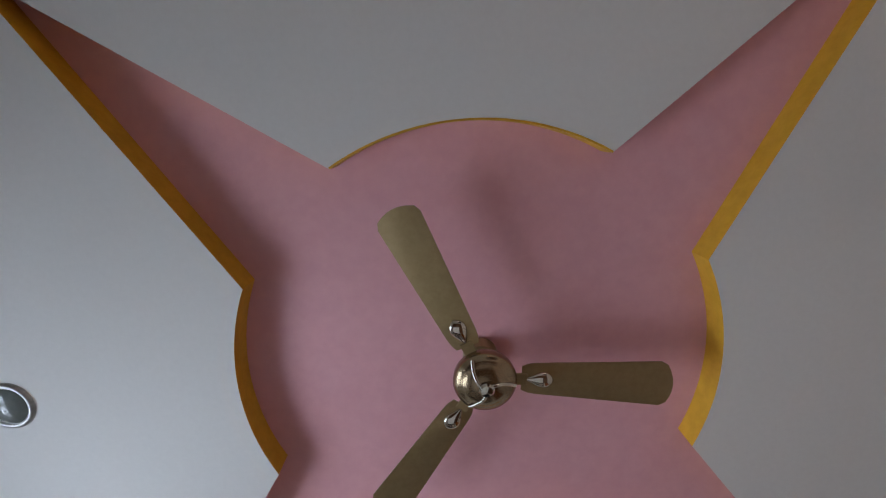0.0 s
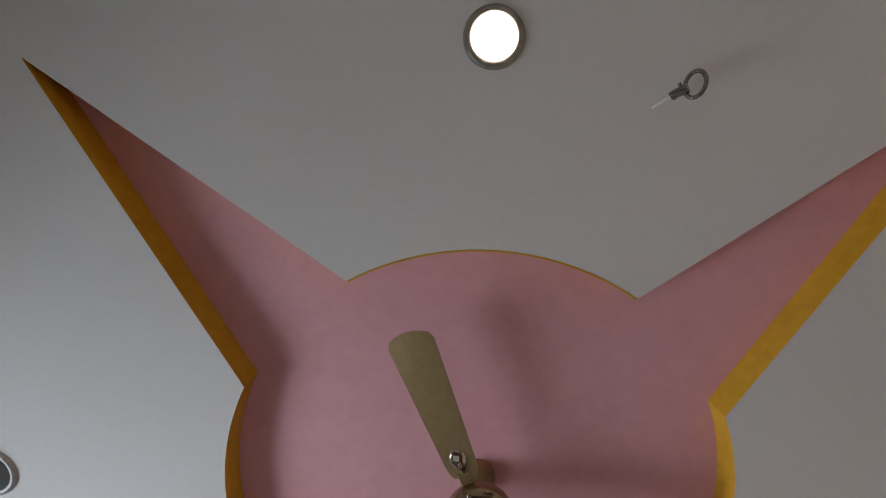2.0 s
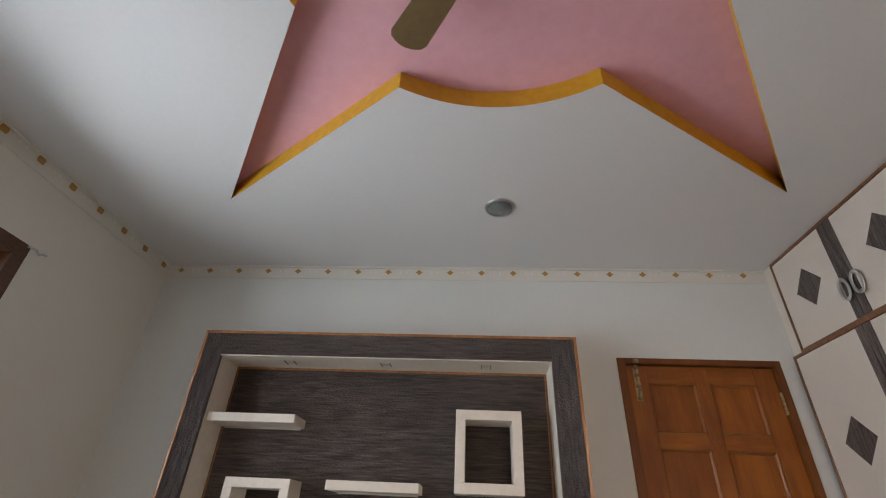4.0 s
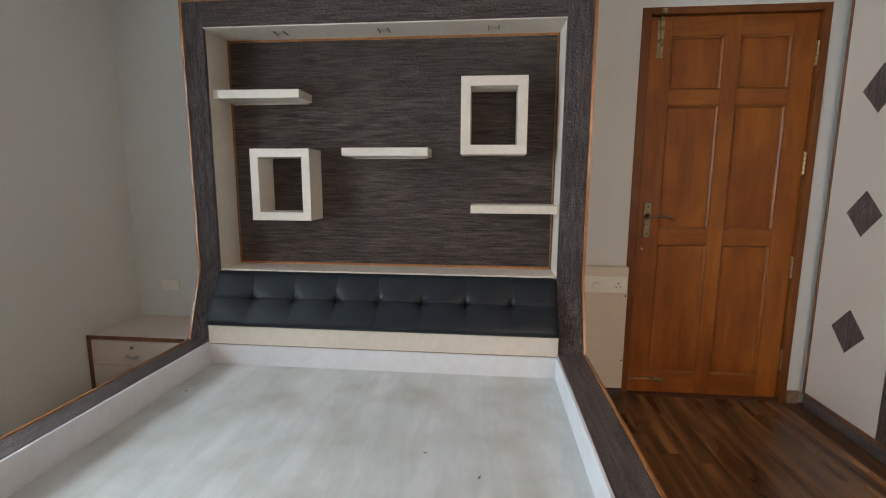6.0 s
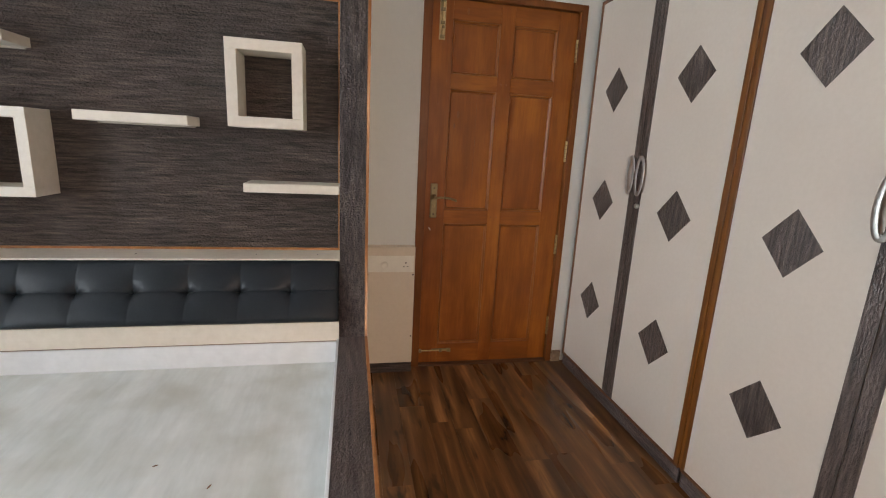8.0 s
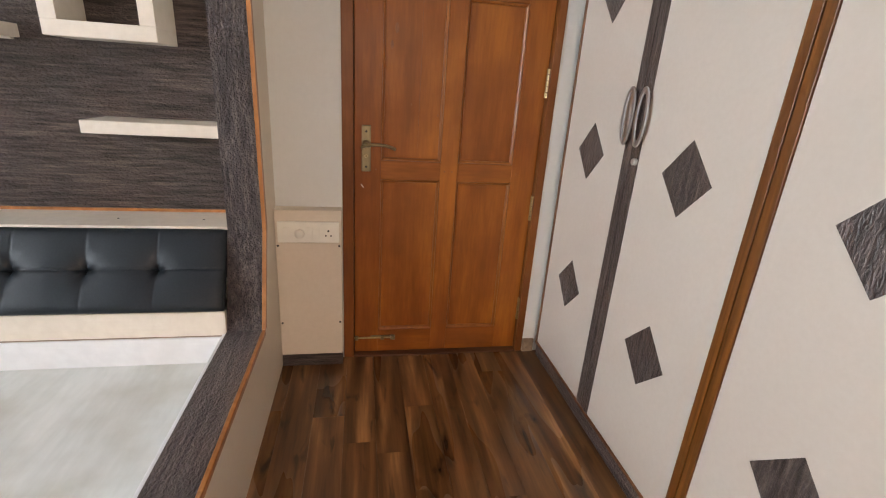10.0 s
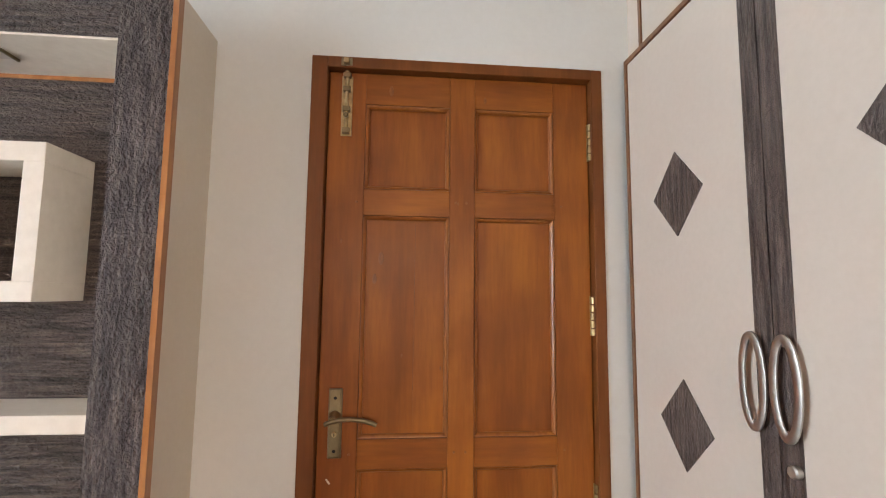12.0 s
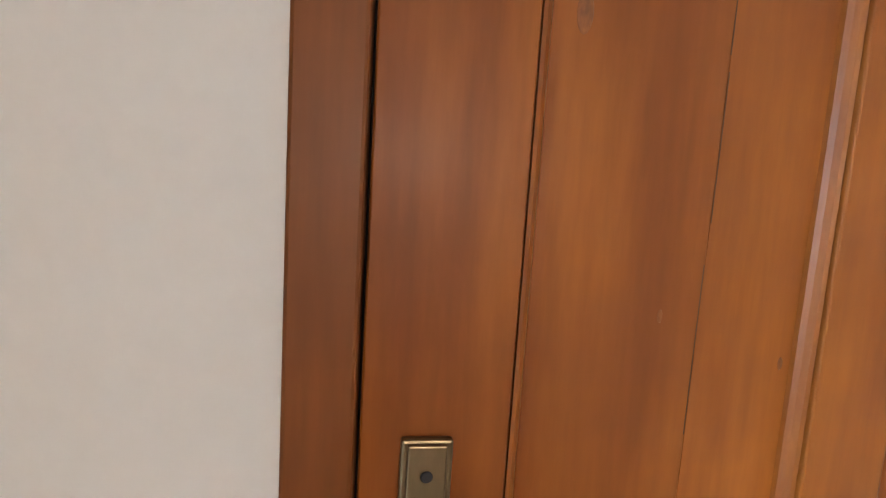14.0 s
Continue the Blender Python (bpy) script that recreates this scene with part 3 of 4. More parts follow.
    c.faces.new((back[1], back[2], *[grid[j][nx] for j in range(nz, -1, -1)]))
    bmesh.ops.recalc_face_normals(c, faces=c.faces)
    part("cushion", c, M_LEATHER, h, "black tufted leatherette cushion", smooth=60)


headboard()


def shelf(x0, x1, ztop, label):
    s = thing("wall_shelf", ((x0 + x1) / 2, YB - 0.015, ztop), label, "shelf", "cream shelves on the headboard")
    part("board", boxed(x0, x1, 2.824, YB - 0.015, ztop - 0.045, ztop, bevel=0.0025), M_CREAM_WHITE, s)
    part("fixing_strip", boxed(x0 + 0.02, x1 - 0.02, YB - 0.034, YB - 0.0155, ztop - 0.052, ztop - 0.045), M_CREAM, s)


shelf(IX0 + 0.006, -0.817, 1.697, "cream floating shelf fixed to the recess side")
shelf(-0.591, -0.118, 1.387, "cream floating shelf in the middle of the headboard")
shelf(0.114, IX1 - 0.006, 1.083, "cream floating shelf low in the headboard recess")


def display_box(x0, x1, z0, z1, k, label):
    s = thing("display_box", ((x0 + x1) / 2, YB - 0.015, z0), label, "shelf box", "cream cube shelves on the headboard")
    y0, y1 = 2.826, YB - 0.0155
    part("top", boxed(x0, x1, y0, y1, z1 - k, z1, bevel=0.002), M_CREAM_WHITE, s)
    part("bottom", boxed(x0, x1, y0, y1, z0, z0 + k, bevel=0.002), M_CREAM_WHITE, s)
    part("side", boxed(x0, x0 + k, y0 + 0.0005, y1, z0 + k, z1 - k, bevel=0.001), M_CREAM_WHITE, s)
    part("side", boxed(x1 - k, x1, y0 + 0.0005, y1, z0 + k, z1 - k, bevel=0.001), M_CREAM_WHITE, s)


display_box(-1.117, -0.775, 0.986, 1.383, 0.046, "cream open square display box, empty")
display_box(0.057, 0.403, 1.350, 1.749, 0.050, "cream open square display box mounted higher, empty")


# ---- bed ----
def bed():
    y0, y1 = 0.66, RY
    b = thing("bed", (-0.36, (y0 + y1) / 2, FZ), "low platform bed, dark laminate rails, bare white tray without mattress", "bed")
    for x0, x1, xo0, xo1, s in ((HX0 + EDGE, IX0, HX0, HX0 + EDGE, 1), (IX1, HX1 - EDGE, HX1 - EDGE, HX1, -1)):
        part("rail", boxed(x0, x1, y0, y1, FZ, RZ, bevel=0), M_LAM_Y, b, "dark laminate bed rail")
        part("edge_strip", boxed(xo0, xo1, y0, y1 - 0.006, RZ - 0.018, RZ + 0.005, bevel=0.003), M_EDGE, b, "orange wood lipping")
        sx = xo0 + 0.006 if s > 0 else xo1 - 0.006 - 0.008
        part("side_panel", boxed(sx, sx + 0.008, y0, y1 + 0.016, FZ, RZ - 0.018, bevel=0), M_IVORY, b, "cream laminate side")
        lx = x1 if s > 0 else x0 - 0.012
        part("lip", boxed(lx, lx + 0.012, y0 + 0.1, y1 - 0.018, 0.205, RZ - 0.002), M_WHITE, b, "white inner edge board")
    part("foot_rail", boxed(IX0, IX1, y0, y0 + 0.1, FZ, RZ, bevel=0), M_LAM_X, b, "dark laminate foot rail")
    part("lip", boxed(IX0 + 0.012, IX1 - 0.012, y1 - 0.018, y1 - 0.006, 0.205, 0.316), M_WHITE, b, "white inner edge board")
    mid = (IX0 + IX1) / 2
    for x0, x1 in ((IX0, mid - 0.0002), (mid + 0.0002, IX1)):
        part("tray_board", boxed(x0, x1, y0 + 0.1, y1 - 0.006, 0.185, 0.205, bevel=0), M_TRAY, b, "stained white tray board")


bed()
_d = bmesh.new()
_rng = random.Random(8)
for _x, _y, _a in ((-0.008, 1.92, 0.4), (0.195, 1.796, 1.2), (-1.22, 2.30, 0.2)):
    _v = bmesh.ops.create_uvsphere(_d, u_segments=8, v_segments=5, radius=1.0)["verts"]
    bmesh.ops.transform(_d, matrix=Matrix.Translation((_x, _y, 0.2065)) @ Matrix.Rotation(_a, 4, "Z") @ Matrix.Diagonal((0.008 + 0.005 * _rng.random(), 0.003, 0.0015, 1)), verts=_v)
solid("debris", _d, M_BROWN, "dry brown specks lying on the bed tray", "debris", kind="stuff")


# ---- nightstand in the corner ----
def nightstand():
    x0, x1, y0, y1, z1 = XL + 0.004, HX0 - 0.004, 2.612, YB - 0.002, 0.345
    n = thing("nightstand", ((x0 + x1) / 2, (y0 + y1) / 2, FZ), "cream two-drawer nightstand with brown edges beside the bed", "nightstand")
    part("body", boxed(x0 + 0.02, x1, y0 + 0.02, y1, FZ, z1 - 0.02), M_CREAM, n)
    part("top", boxed(x0, x1, y0 + 0.004, y1, z1 - 0.02, z1), M_CREAM, n)
    part("edge_strip", boxed(x0, x1, y0, y0 + 0.004, z1 - 0.022, z1), M_BROWN, n, "brown wood lipping")
    part("edge_strip", boxed(x0, x0 + 0.02, y0, y0 + 0.02, FZ, z1 - 0.022), M_BROWN, n, "brown wood lipping")
    part("edge_strip", boxed(x1 - 0.02, x1, y0, y0 + 0.02, FZ, z1 - 0.022), M_BROWN, n, "brown wood lipping")
    for a, c in ((0.178, 0.318), (0.030, 0.172), (FZ + 0.01, 0.024)):
        dr = part("drawer", boxed(x0 + 0.024, x1 - 0.024, y0 + 0.002, y0 + 0.02, a, c), M_CREAM, n)
        if c - a < 0.1:
            continue
        xm = (x0 + x1) / 2 - 0.02
        part("lock", lathe(bmesh.new(), [(0.009, 0.002), (0.009, -0.008), (0.006, -0.010)], (xm, y0, c - 0.035), "y", 16), M_BRASS, dr, smooth=40)
        pull = tube(bmesh.new(), [(xm - 0.03, y0, c - 0.085), (xm - 0.026, y0 - 0.018, c - 0.086), (xm, y0 - 0.024, c - 0.09), (xm + 0.026, y0 - 0.018, c - 0.086), (xm + 0.03, y0, c - 0.085)], 0.006, 8, flat=1.6)
        part("handle", pull, M_CHROME, dr, smooth=40)


nightstand()
p = thing("socket_plate", (-1.79, YB, 0.55), "small ivory wall socket plate above the nightstand", "socket")
part("plate", boxed(-1.85, -1.735, YB - 0.012, YB, 0.515, 0.583, bevel=0.003), M_PLASTIC, p)
for _x in (-1.825, -1.79):
    part("switch", boxed(_x - 0.012, _x + 0.012, YB - 0.016, YB - 0.012, 0.533, 0.566, bevel=0.002), M_PLASTIC, p)


# ---- switch box beside the door ----
def switch_box():
    x0, x1, y0, z0, z1 = HX1 - 0.004, 1.000, 2.960, 0.020, 0.735
    s = thing("switch_box", ((x0 + x1) / 2, 2.99, FZ), "cream laminate boxing with a switch plate beside the door", "boxing")
    part("body", boxed(x0, x1, y0, YB, z0, z1), M_IVORY, s)
    part("skirting", boxed(x0, x1, y0 + 0.004, YB, FZ, z0), M_LAM_X, s, "dark skirting")
    plate = part("switch_plate", boxed(x0 + 0.012, x1 - 0.008, y0 - 0.010, y0, 0.590, 0.686, bevel=0.003), M_PLASTIC, s, "ivory plastic switch plate")
    part("inset", boxed(x0 + 0.022, x1 - 0.018, y0 - 0.012, y0 - 0.010, 0.600, 0.676, bevel=0.001), M_PLASTIC, plate)
    part("dial", lathe(bmesh.new(), [(0.021, 0.0), (0.020, -0.010), (0.014, -0.014), (0.003, -0.014)], (x0 + 0.105, y0 - 0.012, 0.632), "y", 28), M_PLASTIC, plate, smooth=40)
    for k in range(3):
        part("switch", boxed(x0 + 0.035 + 0.0, x0 + 0.062, y0 - 0.0145, y0 - 0.012, 0.605, 0.660, bevel=0.002) if k == 0 else
             boxed(x0 + 0.135 + 0.03 * (k - 1), x0 + 0.160 + 0.03 * (k - 1), y0 - 0.0145, y0 - 0.012, 0.605, 0.660, bevel=0.002), M_PLASTIC, plate)
    cx, cz = x1 - 0.055, 0.632
    # each hole is a near-black disc standing in for the shade inside
    for dx, dz, r in ((0, 0.014, 0.0045), (-0.011, -0.008, 0.0035), (0.011, -0.008, 0.0035)):
        part("socket_hole", lathe(bmesh.new(), [(r, 0.0), (r, -0.0015)], (cx + dx, y0 - 0.0125, cz + dz), "y", 12), M_NEAR_BLACK, plate)
    for x in (x0 + 0.010, x1 - 0.010):
        for z in (0.572, 0.19):
            part("screw", lathe(bmesh.new(), [(0.005, 0.0), (0.004, -0.002)], (x, y0, z), "y", 12), M_NEAR_BLACK, s)


switch_box()


# ---- door ----
def door():
    X0, X1, Z1, YF, YL = 1.004, 1.939, 2.120, 3.019, 3.050
    lx0, lx1, lz0, lz1 = 1.0558, 1.900, FZ + 0.012, 2.082
    d = thing("door_1", ((X0 + X1) / 2, YB, FZ), "closed varnished brown wooden six-panel door in its frame", "door", kind="structure")
    part("jamb", boxed(X0, 1.053, YF, YB + 0.12, FZ, Z1, bevel=0.003), M_DOOR_FRAME, d)
    part("jamb", boxed(1.903, X1, YF, YB + 0.12, FZ, Z1, bevel=0.003), M_DOOR_FRAME, d)
    part("head", boxed(1.053, 1.903, YF + 0.0005, YB + 0.12, 2.085, Z1, bevel=0.002), M_DOOR_FRAME, d)
    # near-black sheet behind the whole leaf, so the gap round it looks shaded
    part("stop", boxed(1.040, 1.912, YL + 0.036, YB + 0.11, FZ, 2.10, bevel=0), M_NEAR_BLACK, d)
    part("threshold", boxed(1.053, 1.903, YF - 0.004, YB + 0.12, FZ, FZ + 0.010), M_SILL, d)
    leaf = part("leaf", boxed(lx0 + 0.02, lx1 - 0.02, YL + 0.018, YL + 0.032, lz0 + 0.02, lz1 - 0.02, bevel=0), M_DOOR, d, "door leaf of varnished teak")
    cols = ((1.172, 1.442), (1.523, 1.783))
    rows = ((1.705, 1.981), (0.946, 1.622), (0.091, 0.860))
    for x0, x1 in ((lx0, 1.172), (1.442, 1.523), (1.783, lx1)):
        part("stile", boxed(x0, x1, YL, YL + 0.036, lz0, lz1, bevel=0.002), M_DOOR, leaf)
    for x0, x1 in cols:
        for z0, z1 in ((1.981, lz1), (1.622, 1.705), (0.860, 0.946), (lz0, 0.091)):
            part("rail", boxed(x0, x1, YL + 0.0006, YL + 0.036, z0, z1, bevel=0.001), M_DOOR_X, leaf)
        for z0, z1 in rows:
            splits = (x0 + 0.001, 1.336, x1 - 0.001) if (x0 < 1.3 and z0 > 0.9 and z1 < 1.7) else (x0 + 0.001, x1 - 0.001)
            for a, b in zip(splits, splits[1:]):
                part("panel", boxed(a, b - 0.0004, YL + 0.017, YL + 0.022, z0 + 0.001, z1 - 0.001, bevel=0.0004), M_DOOR, leaf)
            # mitred bead round the panel
            m = bmesh.new()
            prof = [(0.0003, 0.012), (0.0019, 0.012), (0.0021, 0.0035), (0.0058, 0.0046), (0.0096, 0.0082), (0.0120, 0.0125), (0.0124, 0.0178)]
            loops = [[m.verts.new(p) for p in ((x0 + w, YL + y, z0 + w), (x1 - w, YL + y, z0 + w), (x1 - w, YL + y, z1 - w), (x0 + w, YL + y, z1 - w))] for w, y in prof]
            for A, B in zip(loops, loops[1:]):
                for i in range(4):
                    m.faces.new((A[i], A[(i + 1) % 4], B[(i + 1) % 4], B[i]))
            bmesh.ops.recalc_face_normals(m, faces=m.faces)
            part("bead", m, M_DOOR_BEAD, leaf)
    # knots in the boards and dowel pegs in the joints
    for x, z, r, y in ((1.211, 1.424, 0.011, YL + 0.0168), (1.230, 1.489, 0.014, YL + 0.0168), (1.252, 2.028, 0.012, YL), (1.470, 1.665, 0.004, YL), (1.556, 2.010, 0.008, YL), (1.108, 1.540, 0.005, YL), (1.420, 1.150, 0.004, YL + 0.0168), (1.300, 1.190, 0.004, YL + 0.0168)):
        kn = lathe(bmesh.new(), [(r, 0.0), (r * 0.9, -0.0004), (0.0006, -0.0006)], (0, 0, 0), "y", 16)
        bmesh.ops.transform(kn, matrix=Matrix.Translation((x, y, z)) @ Matrix.Diagonal((0.62, 1, 1.5, 1)), verts=kn.verts)
        part("knot", kn, M_KNOT, leaf, "dark knot in the wood")
    for x, z in ((1.150, 1.663), (1.462, 1.668), (1.497, 1.668), (1.806, 1.665), (1.150, 0.905), (1.462, 0.905), (1.497, 0.905), (1.806, 0.905)):
        part("peg", lathe(bmesh.new(), [(0.0042, 0.0), (0.0038, -0.0006)], (x, YL, z), "y", 10), M_KNOT, leaf)
    for z0, z1, dx in ((1.405, 1.60, 0.0), (1.27, 1.392, 0.0006), (1.085, 1.235, -0.0008)):
        part("crack", boxed(1.336 + dx - 0.0004, 1.336 + dx + 0.0003, YL + 0.0166, YL + 0.018, z0, z1, bevel=0), M_SILL, leaf, "fine dark crack in the panel")
    sc = boxed(-0.0025, 0.0025, 0, 0.0008, -0.009, 0.009, bevel=0)
    bmesh.ops.transform(sc, matrix=pose(1.091, YL - 0.0008, 0.829, 0, -38, 0), verts=sc.verts)
    part("scratch", sc, M_CREAM, leaf, "pale scratch in the varnish")
    # lever handle on a long plate
    px0, px1, pz0, pz1 = 1.087, 1.127, 0.896, 1.096
    pm = (px0 + px1) / 2
    pl = part("handle_plate", boxed(px0, px1, YL - 0.008, YL, pz0, pz1, bevel=0.003), M_BRASS, d, "antique brass handle plate")
    part("raised_plate", boxed(px0 + 0.005, px1 - 0.005, YL - 0.013, YL - 0.008, pz0 + 0.004, pz1 - 0.002, bevel=0.003), M_BRASS, pl)
    part("neck", lathe(bmesh.new(), [(0.017, 0.0), (0.016, -0.012), (0.011, -0.02), (0.010, -0.048)], (pm, YL - 0.010, 1.018), "y", 24), M_BRASS, pl, smooth=40)
    pts = [(pm - 0.022, YL - 0.056, 1.006), (pm - 0.004, YL - 0.058, 1.014), (pm + 0.02, YL - 0.060, 1.0195), (pm + 0.05, YL - 0.062, 1.0215), (pm + 0.085, YL - 0.064, 1.018), (pm + 0.112, YL - 0.064, 1.010), (pm + 0.124, YL - 0.063, 1.004)]
    part("lever", tube(bmesh.new(), pts, 0.0088, 12, flat=0.75), M_BRASS, pl, smooth=50)
    part("keyhole", lathe(bmesh.new(), [(0.0085, 0.0), (0.0075, -0.004), (0.003, -0.005)], (pm, YL - 0.013, 0.966), "y", 20), M_BRASS_BRIGHT, pl, smooth=40)
    # near-black sliver in place of a shaded slot
    part("key_slot", boxed(pm - 0.0012, pm + 0.0012, YL - 0.0185, YL - 0.017, 0.961, 0.971, bevel=0), M_NEAR_BLACK, pl)
    for z in (1.070, 0.918):
        part("screw", lathe(bmesh.new(), [(0.0048, 0.0), (0.0040, -0.001)], (pm, YL - 0.0135, z), "y", 14), M_NEAR_BLACK, pl)

    # tower bolts
    def bolt(name, x, z0, z1, upright):
        b = bmesh.new()
        if upright:
            box(b, x - 0.017, x + 0.017, YL - 0.004, YL, z0, z1 - 0.05, bevel=0.001)
            holder = part(name, b, M_BRASS_BRIGHT, d, "brass tower bolt")
            rod = tube(bmesh.new(), [(x, YL - 0.012, z0 + 0.02), (x, YL - 0.012, z1 - 0.036)], 0.0065, 12)
            part("keeper", boxed(x - 0.017, x + 0.017, YF - 0.004, YF, z1 - 0.030, z1 - 0.004, bevel=0.0015), M_BRASS, holder)
            part("keeper_loop", boxed(x - 0.009, x + 0.009, YF - 0.016, YF - 0.004, z1 - 0.026, z1 - 0.008, bevel=0.004), M_BRASS_BRIGHT, holder)
            part("rod", rod, M_BRASS_BRIGHT, holder, smooth=40)
            for z in (z0 + 0.005, z0 + 0.075, z0 + 0.14, z1 - 0.06):
                part("strap", boxed(x - 0.012, x + 0.012, YL - 0.021, YL - 0.003, z, z + 0.018, bevel=0.003), M_BRASS, holder)
            part("knob", lathe(bmesh.new(), [(0.006, 0.0), (0.006, -0.012), (0.008, -0.016), (0.004, -0.02)], (x, YL - 0.012, z0 + 0.06), "y", 14), M_BRASS, holder, smooth=40)
        else:
            box(b, x + 0.10, x + 0.225, YL - 0.004, YL, z0 - 0.008, z0 + 0.008, bevel=0.001)
            holder = part(name, b, M_BRASS, d, "brass tower bolt")
            part("rod", tube(bmesh.new(), [(x, YL - 0.011, z0), (x + 0.20, YL - 0.011, z0)], 0.0045, 12), M_BRASS_BRIGHT, holder, smooth=40)
            for xx in (x + 0.022, x + 0.150, x + 0.200):
                part("strap", boxed(xx, xx + 0.016, YL - 0.019, YL - 0.003, z0 - 0.011, z0 + 0.011, bevel=0.003), M_BRASS, holder)
            part("knob", lathe(bmesh.new(), [(0.006, 0.0), (0.006, -0.012), (0.008, -0.016), (0.004, -0.02)], (x + 0.215, YL - 0.008, z0), "y", 14), M_BRASS, holder, smooth=40)

    bolt("bolt", 1.112, 1.872, 2.118, True)
    bolt("bolt", 1.035, 0.052, 0, False)
    for zt in (1.944, 1.378, 0.805, 0.262):
        hg = bmesh.new()
        for k in range(5):
            lathe(hg, [(0.0062, 0.0), (0.0078, 0.0012), (0.0078, 0.0205), (0.0062, 0.0217)], (1.9035, YL - 0.008, zt - 0.125 + 0.025 * k), "z", 14)
        hinge = part("hinge", hg, M_BRASS_BRIGHT, d, "brass butt hinge", smooth=40)
        part("hinge_leaf", boxed(1.895, 1.8995, YL - 0.0015, YL, zt - 0.125, zt), M_BRASS_BRIGHT, hinge)


door()
solid("baseboard_door", boxed(1.941, 2.000, YB - 0.014, YB, FZ, 0.03), M_TILE, "short brown-beige skirting piece beside the door", "skirting", kind="structure")


# ---- wardrobe along the right wall ----
WX = 2.002


def ring_handle(y, z, ry, rz, parent, x):
    r = bmesh.new()
    loops = []
    for k in range(44):
        a = 2 * math.pi * k / 44
        out = Vector((0, math.cos(a) / ry, math.sin(a) / rz)).normalized()
        c = Vector((x - 0.014, y + ry * math.cos(a), z + rz * math.sin(a)))
        loops.append([r.verts.new(c + out * (0.0085 * p) + Vector((0.0035 * q, 0, 0))) for p, q in ((-1, -0.5), (-0.6, -1), (0.6, -1), (1, -0.5), (1, 0.5), (0.6, 1), (-0.6, 1), (-1, 0.5))])
    for k in range(44):
        A, B = loops[k], loops[(k + 1) % 44]
        for m in range(8):
            r.faces.new((A[m], A[(m + 1) % 8], B[(m + 1) % 8], B[m]))
    bmesh.ops.recalc_face_normals(r, faces=r.faces)
    ring = part("ring_handle", r, M_CHROME, parent, "oval satin nickel ring handle", smooth=60)
    for zz in (z - rz + 0.01, z + rz - 0.01):
        part("post", tube(bmesh.new(), [(x, y, zz), (x - 0.014, y, zz)], 0.005, 10), M_CHROME, ring, smooth=60)


def diamond(y, z, hy, hz, parent, x):
    b = prism(bmesh.new(), [(y, z + hz), (y + hy, z), (y, z - hz), (y - hy, z)], "x", x - 0.0025, x + 0.001)
    part("diamond_inlay", b, M_LAM_DOOR, parent, "dark laminate diamond")


def cabinet_door(parent, y0, y1, z0, z1, x, strip_side, strip, diamonds):
    """One cream leaf; strip_side is the end with the dark vertical band."""
    leaf = part("door", boxed(x, x + 0.018, y0 + 0.0015, y1 - 0.0015, z0, z1), M_CREAM, parent, "cream laminate door with dark diamonds")
    s0, s1 = (y0 + 0.0015, y0 + strip) if strip_side == "low" else (y1 - strip, y1 - 0.0015)
    part("band", boxed(x - 0.003, x + 0.001, s0, s1, z0, z1, bevel=0.0008), M_LAM_DOOR, leaf, "dark laminate band")
    for y, z, hy, hz in diamonds:
        diamond(y, z, hy, hz, leaf, x)
    return leaf


DZ = (1.645, 1.063, 0.477)
BAYS = ((2.970, 1.905), (1.843, 0.770), (0.710, -0.362))


def wardrobe(n):
    y1, y0 = BAYS[n]
    mid = (y0 + y1) / 2 + (0.008 if n == 0 else 0.0)
    w = thing("wardrobe", (WX + 0.3, (y0 + y1) / 2, FZ), "cream two-door wardrobe with dark bands and diamond inlays", "wardrobe", "wardrobes along the wall")
    part("body", boxed(WX + 0.02, XR - 0.002, y0 - 0.03, y1 + 0.015, FZ + 0.002, 2.128, bevel=0), M_CREAM, w)
    part("plinth", boxed(WX + 0.006, WX + 0.02, y0 - 0.03, y1 + 0.015, FZ, 0.028), M_LAM_Y, w, "dark plinth")
    part("frame_bottom", boxed(WX - 0.004, WX + 0.019, y0 - 0.03, y1 + 0.015, 0.028, 0.040), M_BROWN, w, "brown wood lipping")
    part("frame_top", boxed(WX - 0.004, WX + 0.019, y0 - 0.03, y1 + 0.015, 2.118, 2.134), M_BROWN, w, "brown wood lipping")
    part("frame_side", boxed(WX - 0.004, WX + 0.019, y1, y1 + (0.015 if n == 0 else 0.029), 0.040, 2.118), M_BROWN if n == 0 else M_UPRIGHT, w, "brown wood upright")
    part("frame_side", boxed(WX - 0.004, WX + 0.019, y0 - 0.029, y0, 0.040, 2.118), M_UPRIGHT, w, "brown wood upright")
    cl, ch = (2.735, 2.154) if n == 0 else (mid + 0.293, mid - 0.290)
    a = cabinet_door(w, mid, y1, 0.042, 2.116, WX, "low", 0.047, [(cl, z, 0.105, 0.111) for z in DZ])
    b = cabinet_door(w, y0, mid, 0.042, 2.116, WX, "high", 0.048, [(ch, z, 0.107, 0.111) for z in DZ])
    ring_handle(mid + 0.042, 1.217, 0.027, 0.088, a, WX - 0.003)
    ring_handle(mid - 0.036, 1.217, 0.027, 0.088, b, WX - 0.003)
    part("lock", lathe(bmesh.new(), [(0.012, 0.0), (0.012, -0.010), (0.009, -0.013), (0.002, -0.013)], (WX - 0.003, mid - 0.036, 1.073), "x", 18), M_CHROME, b, smooth=40)


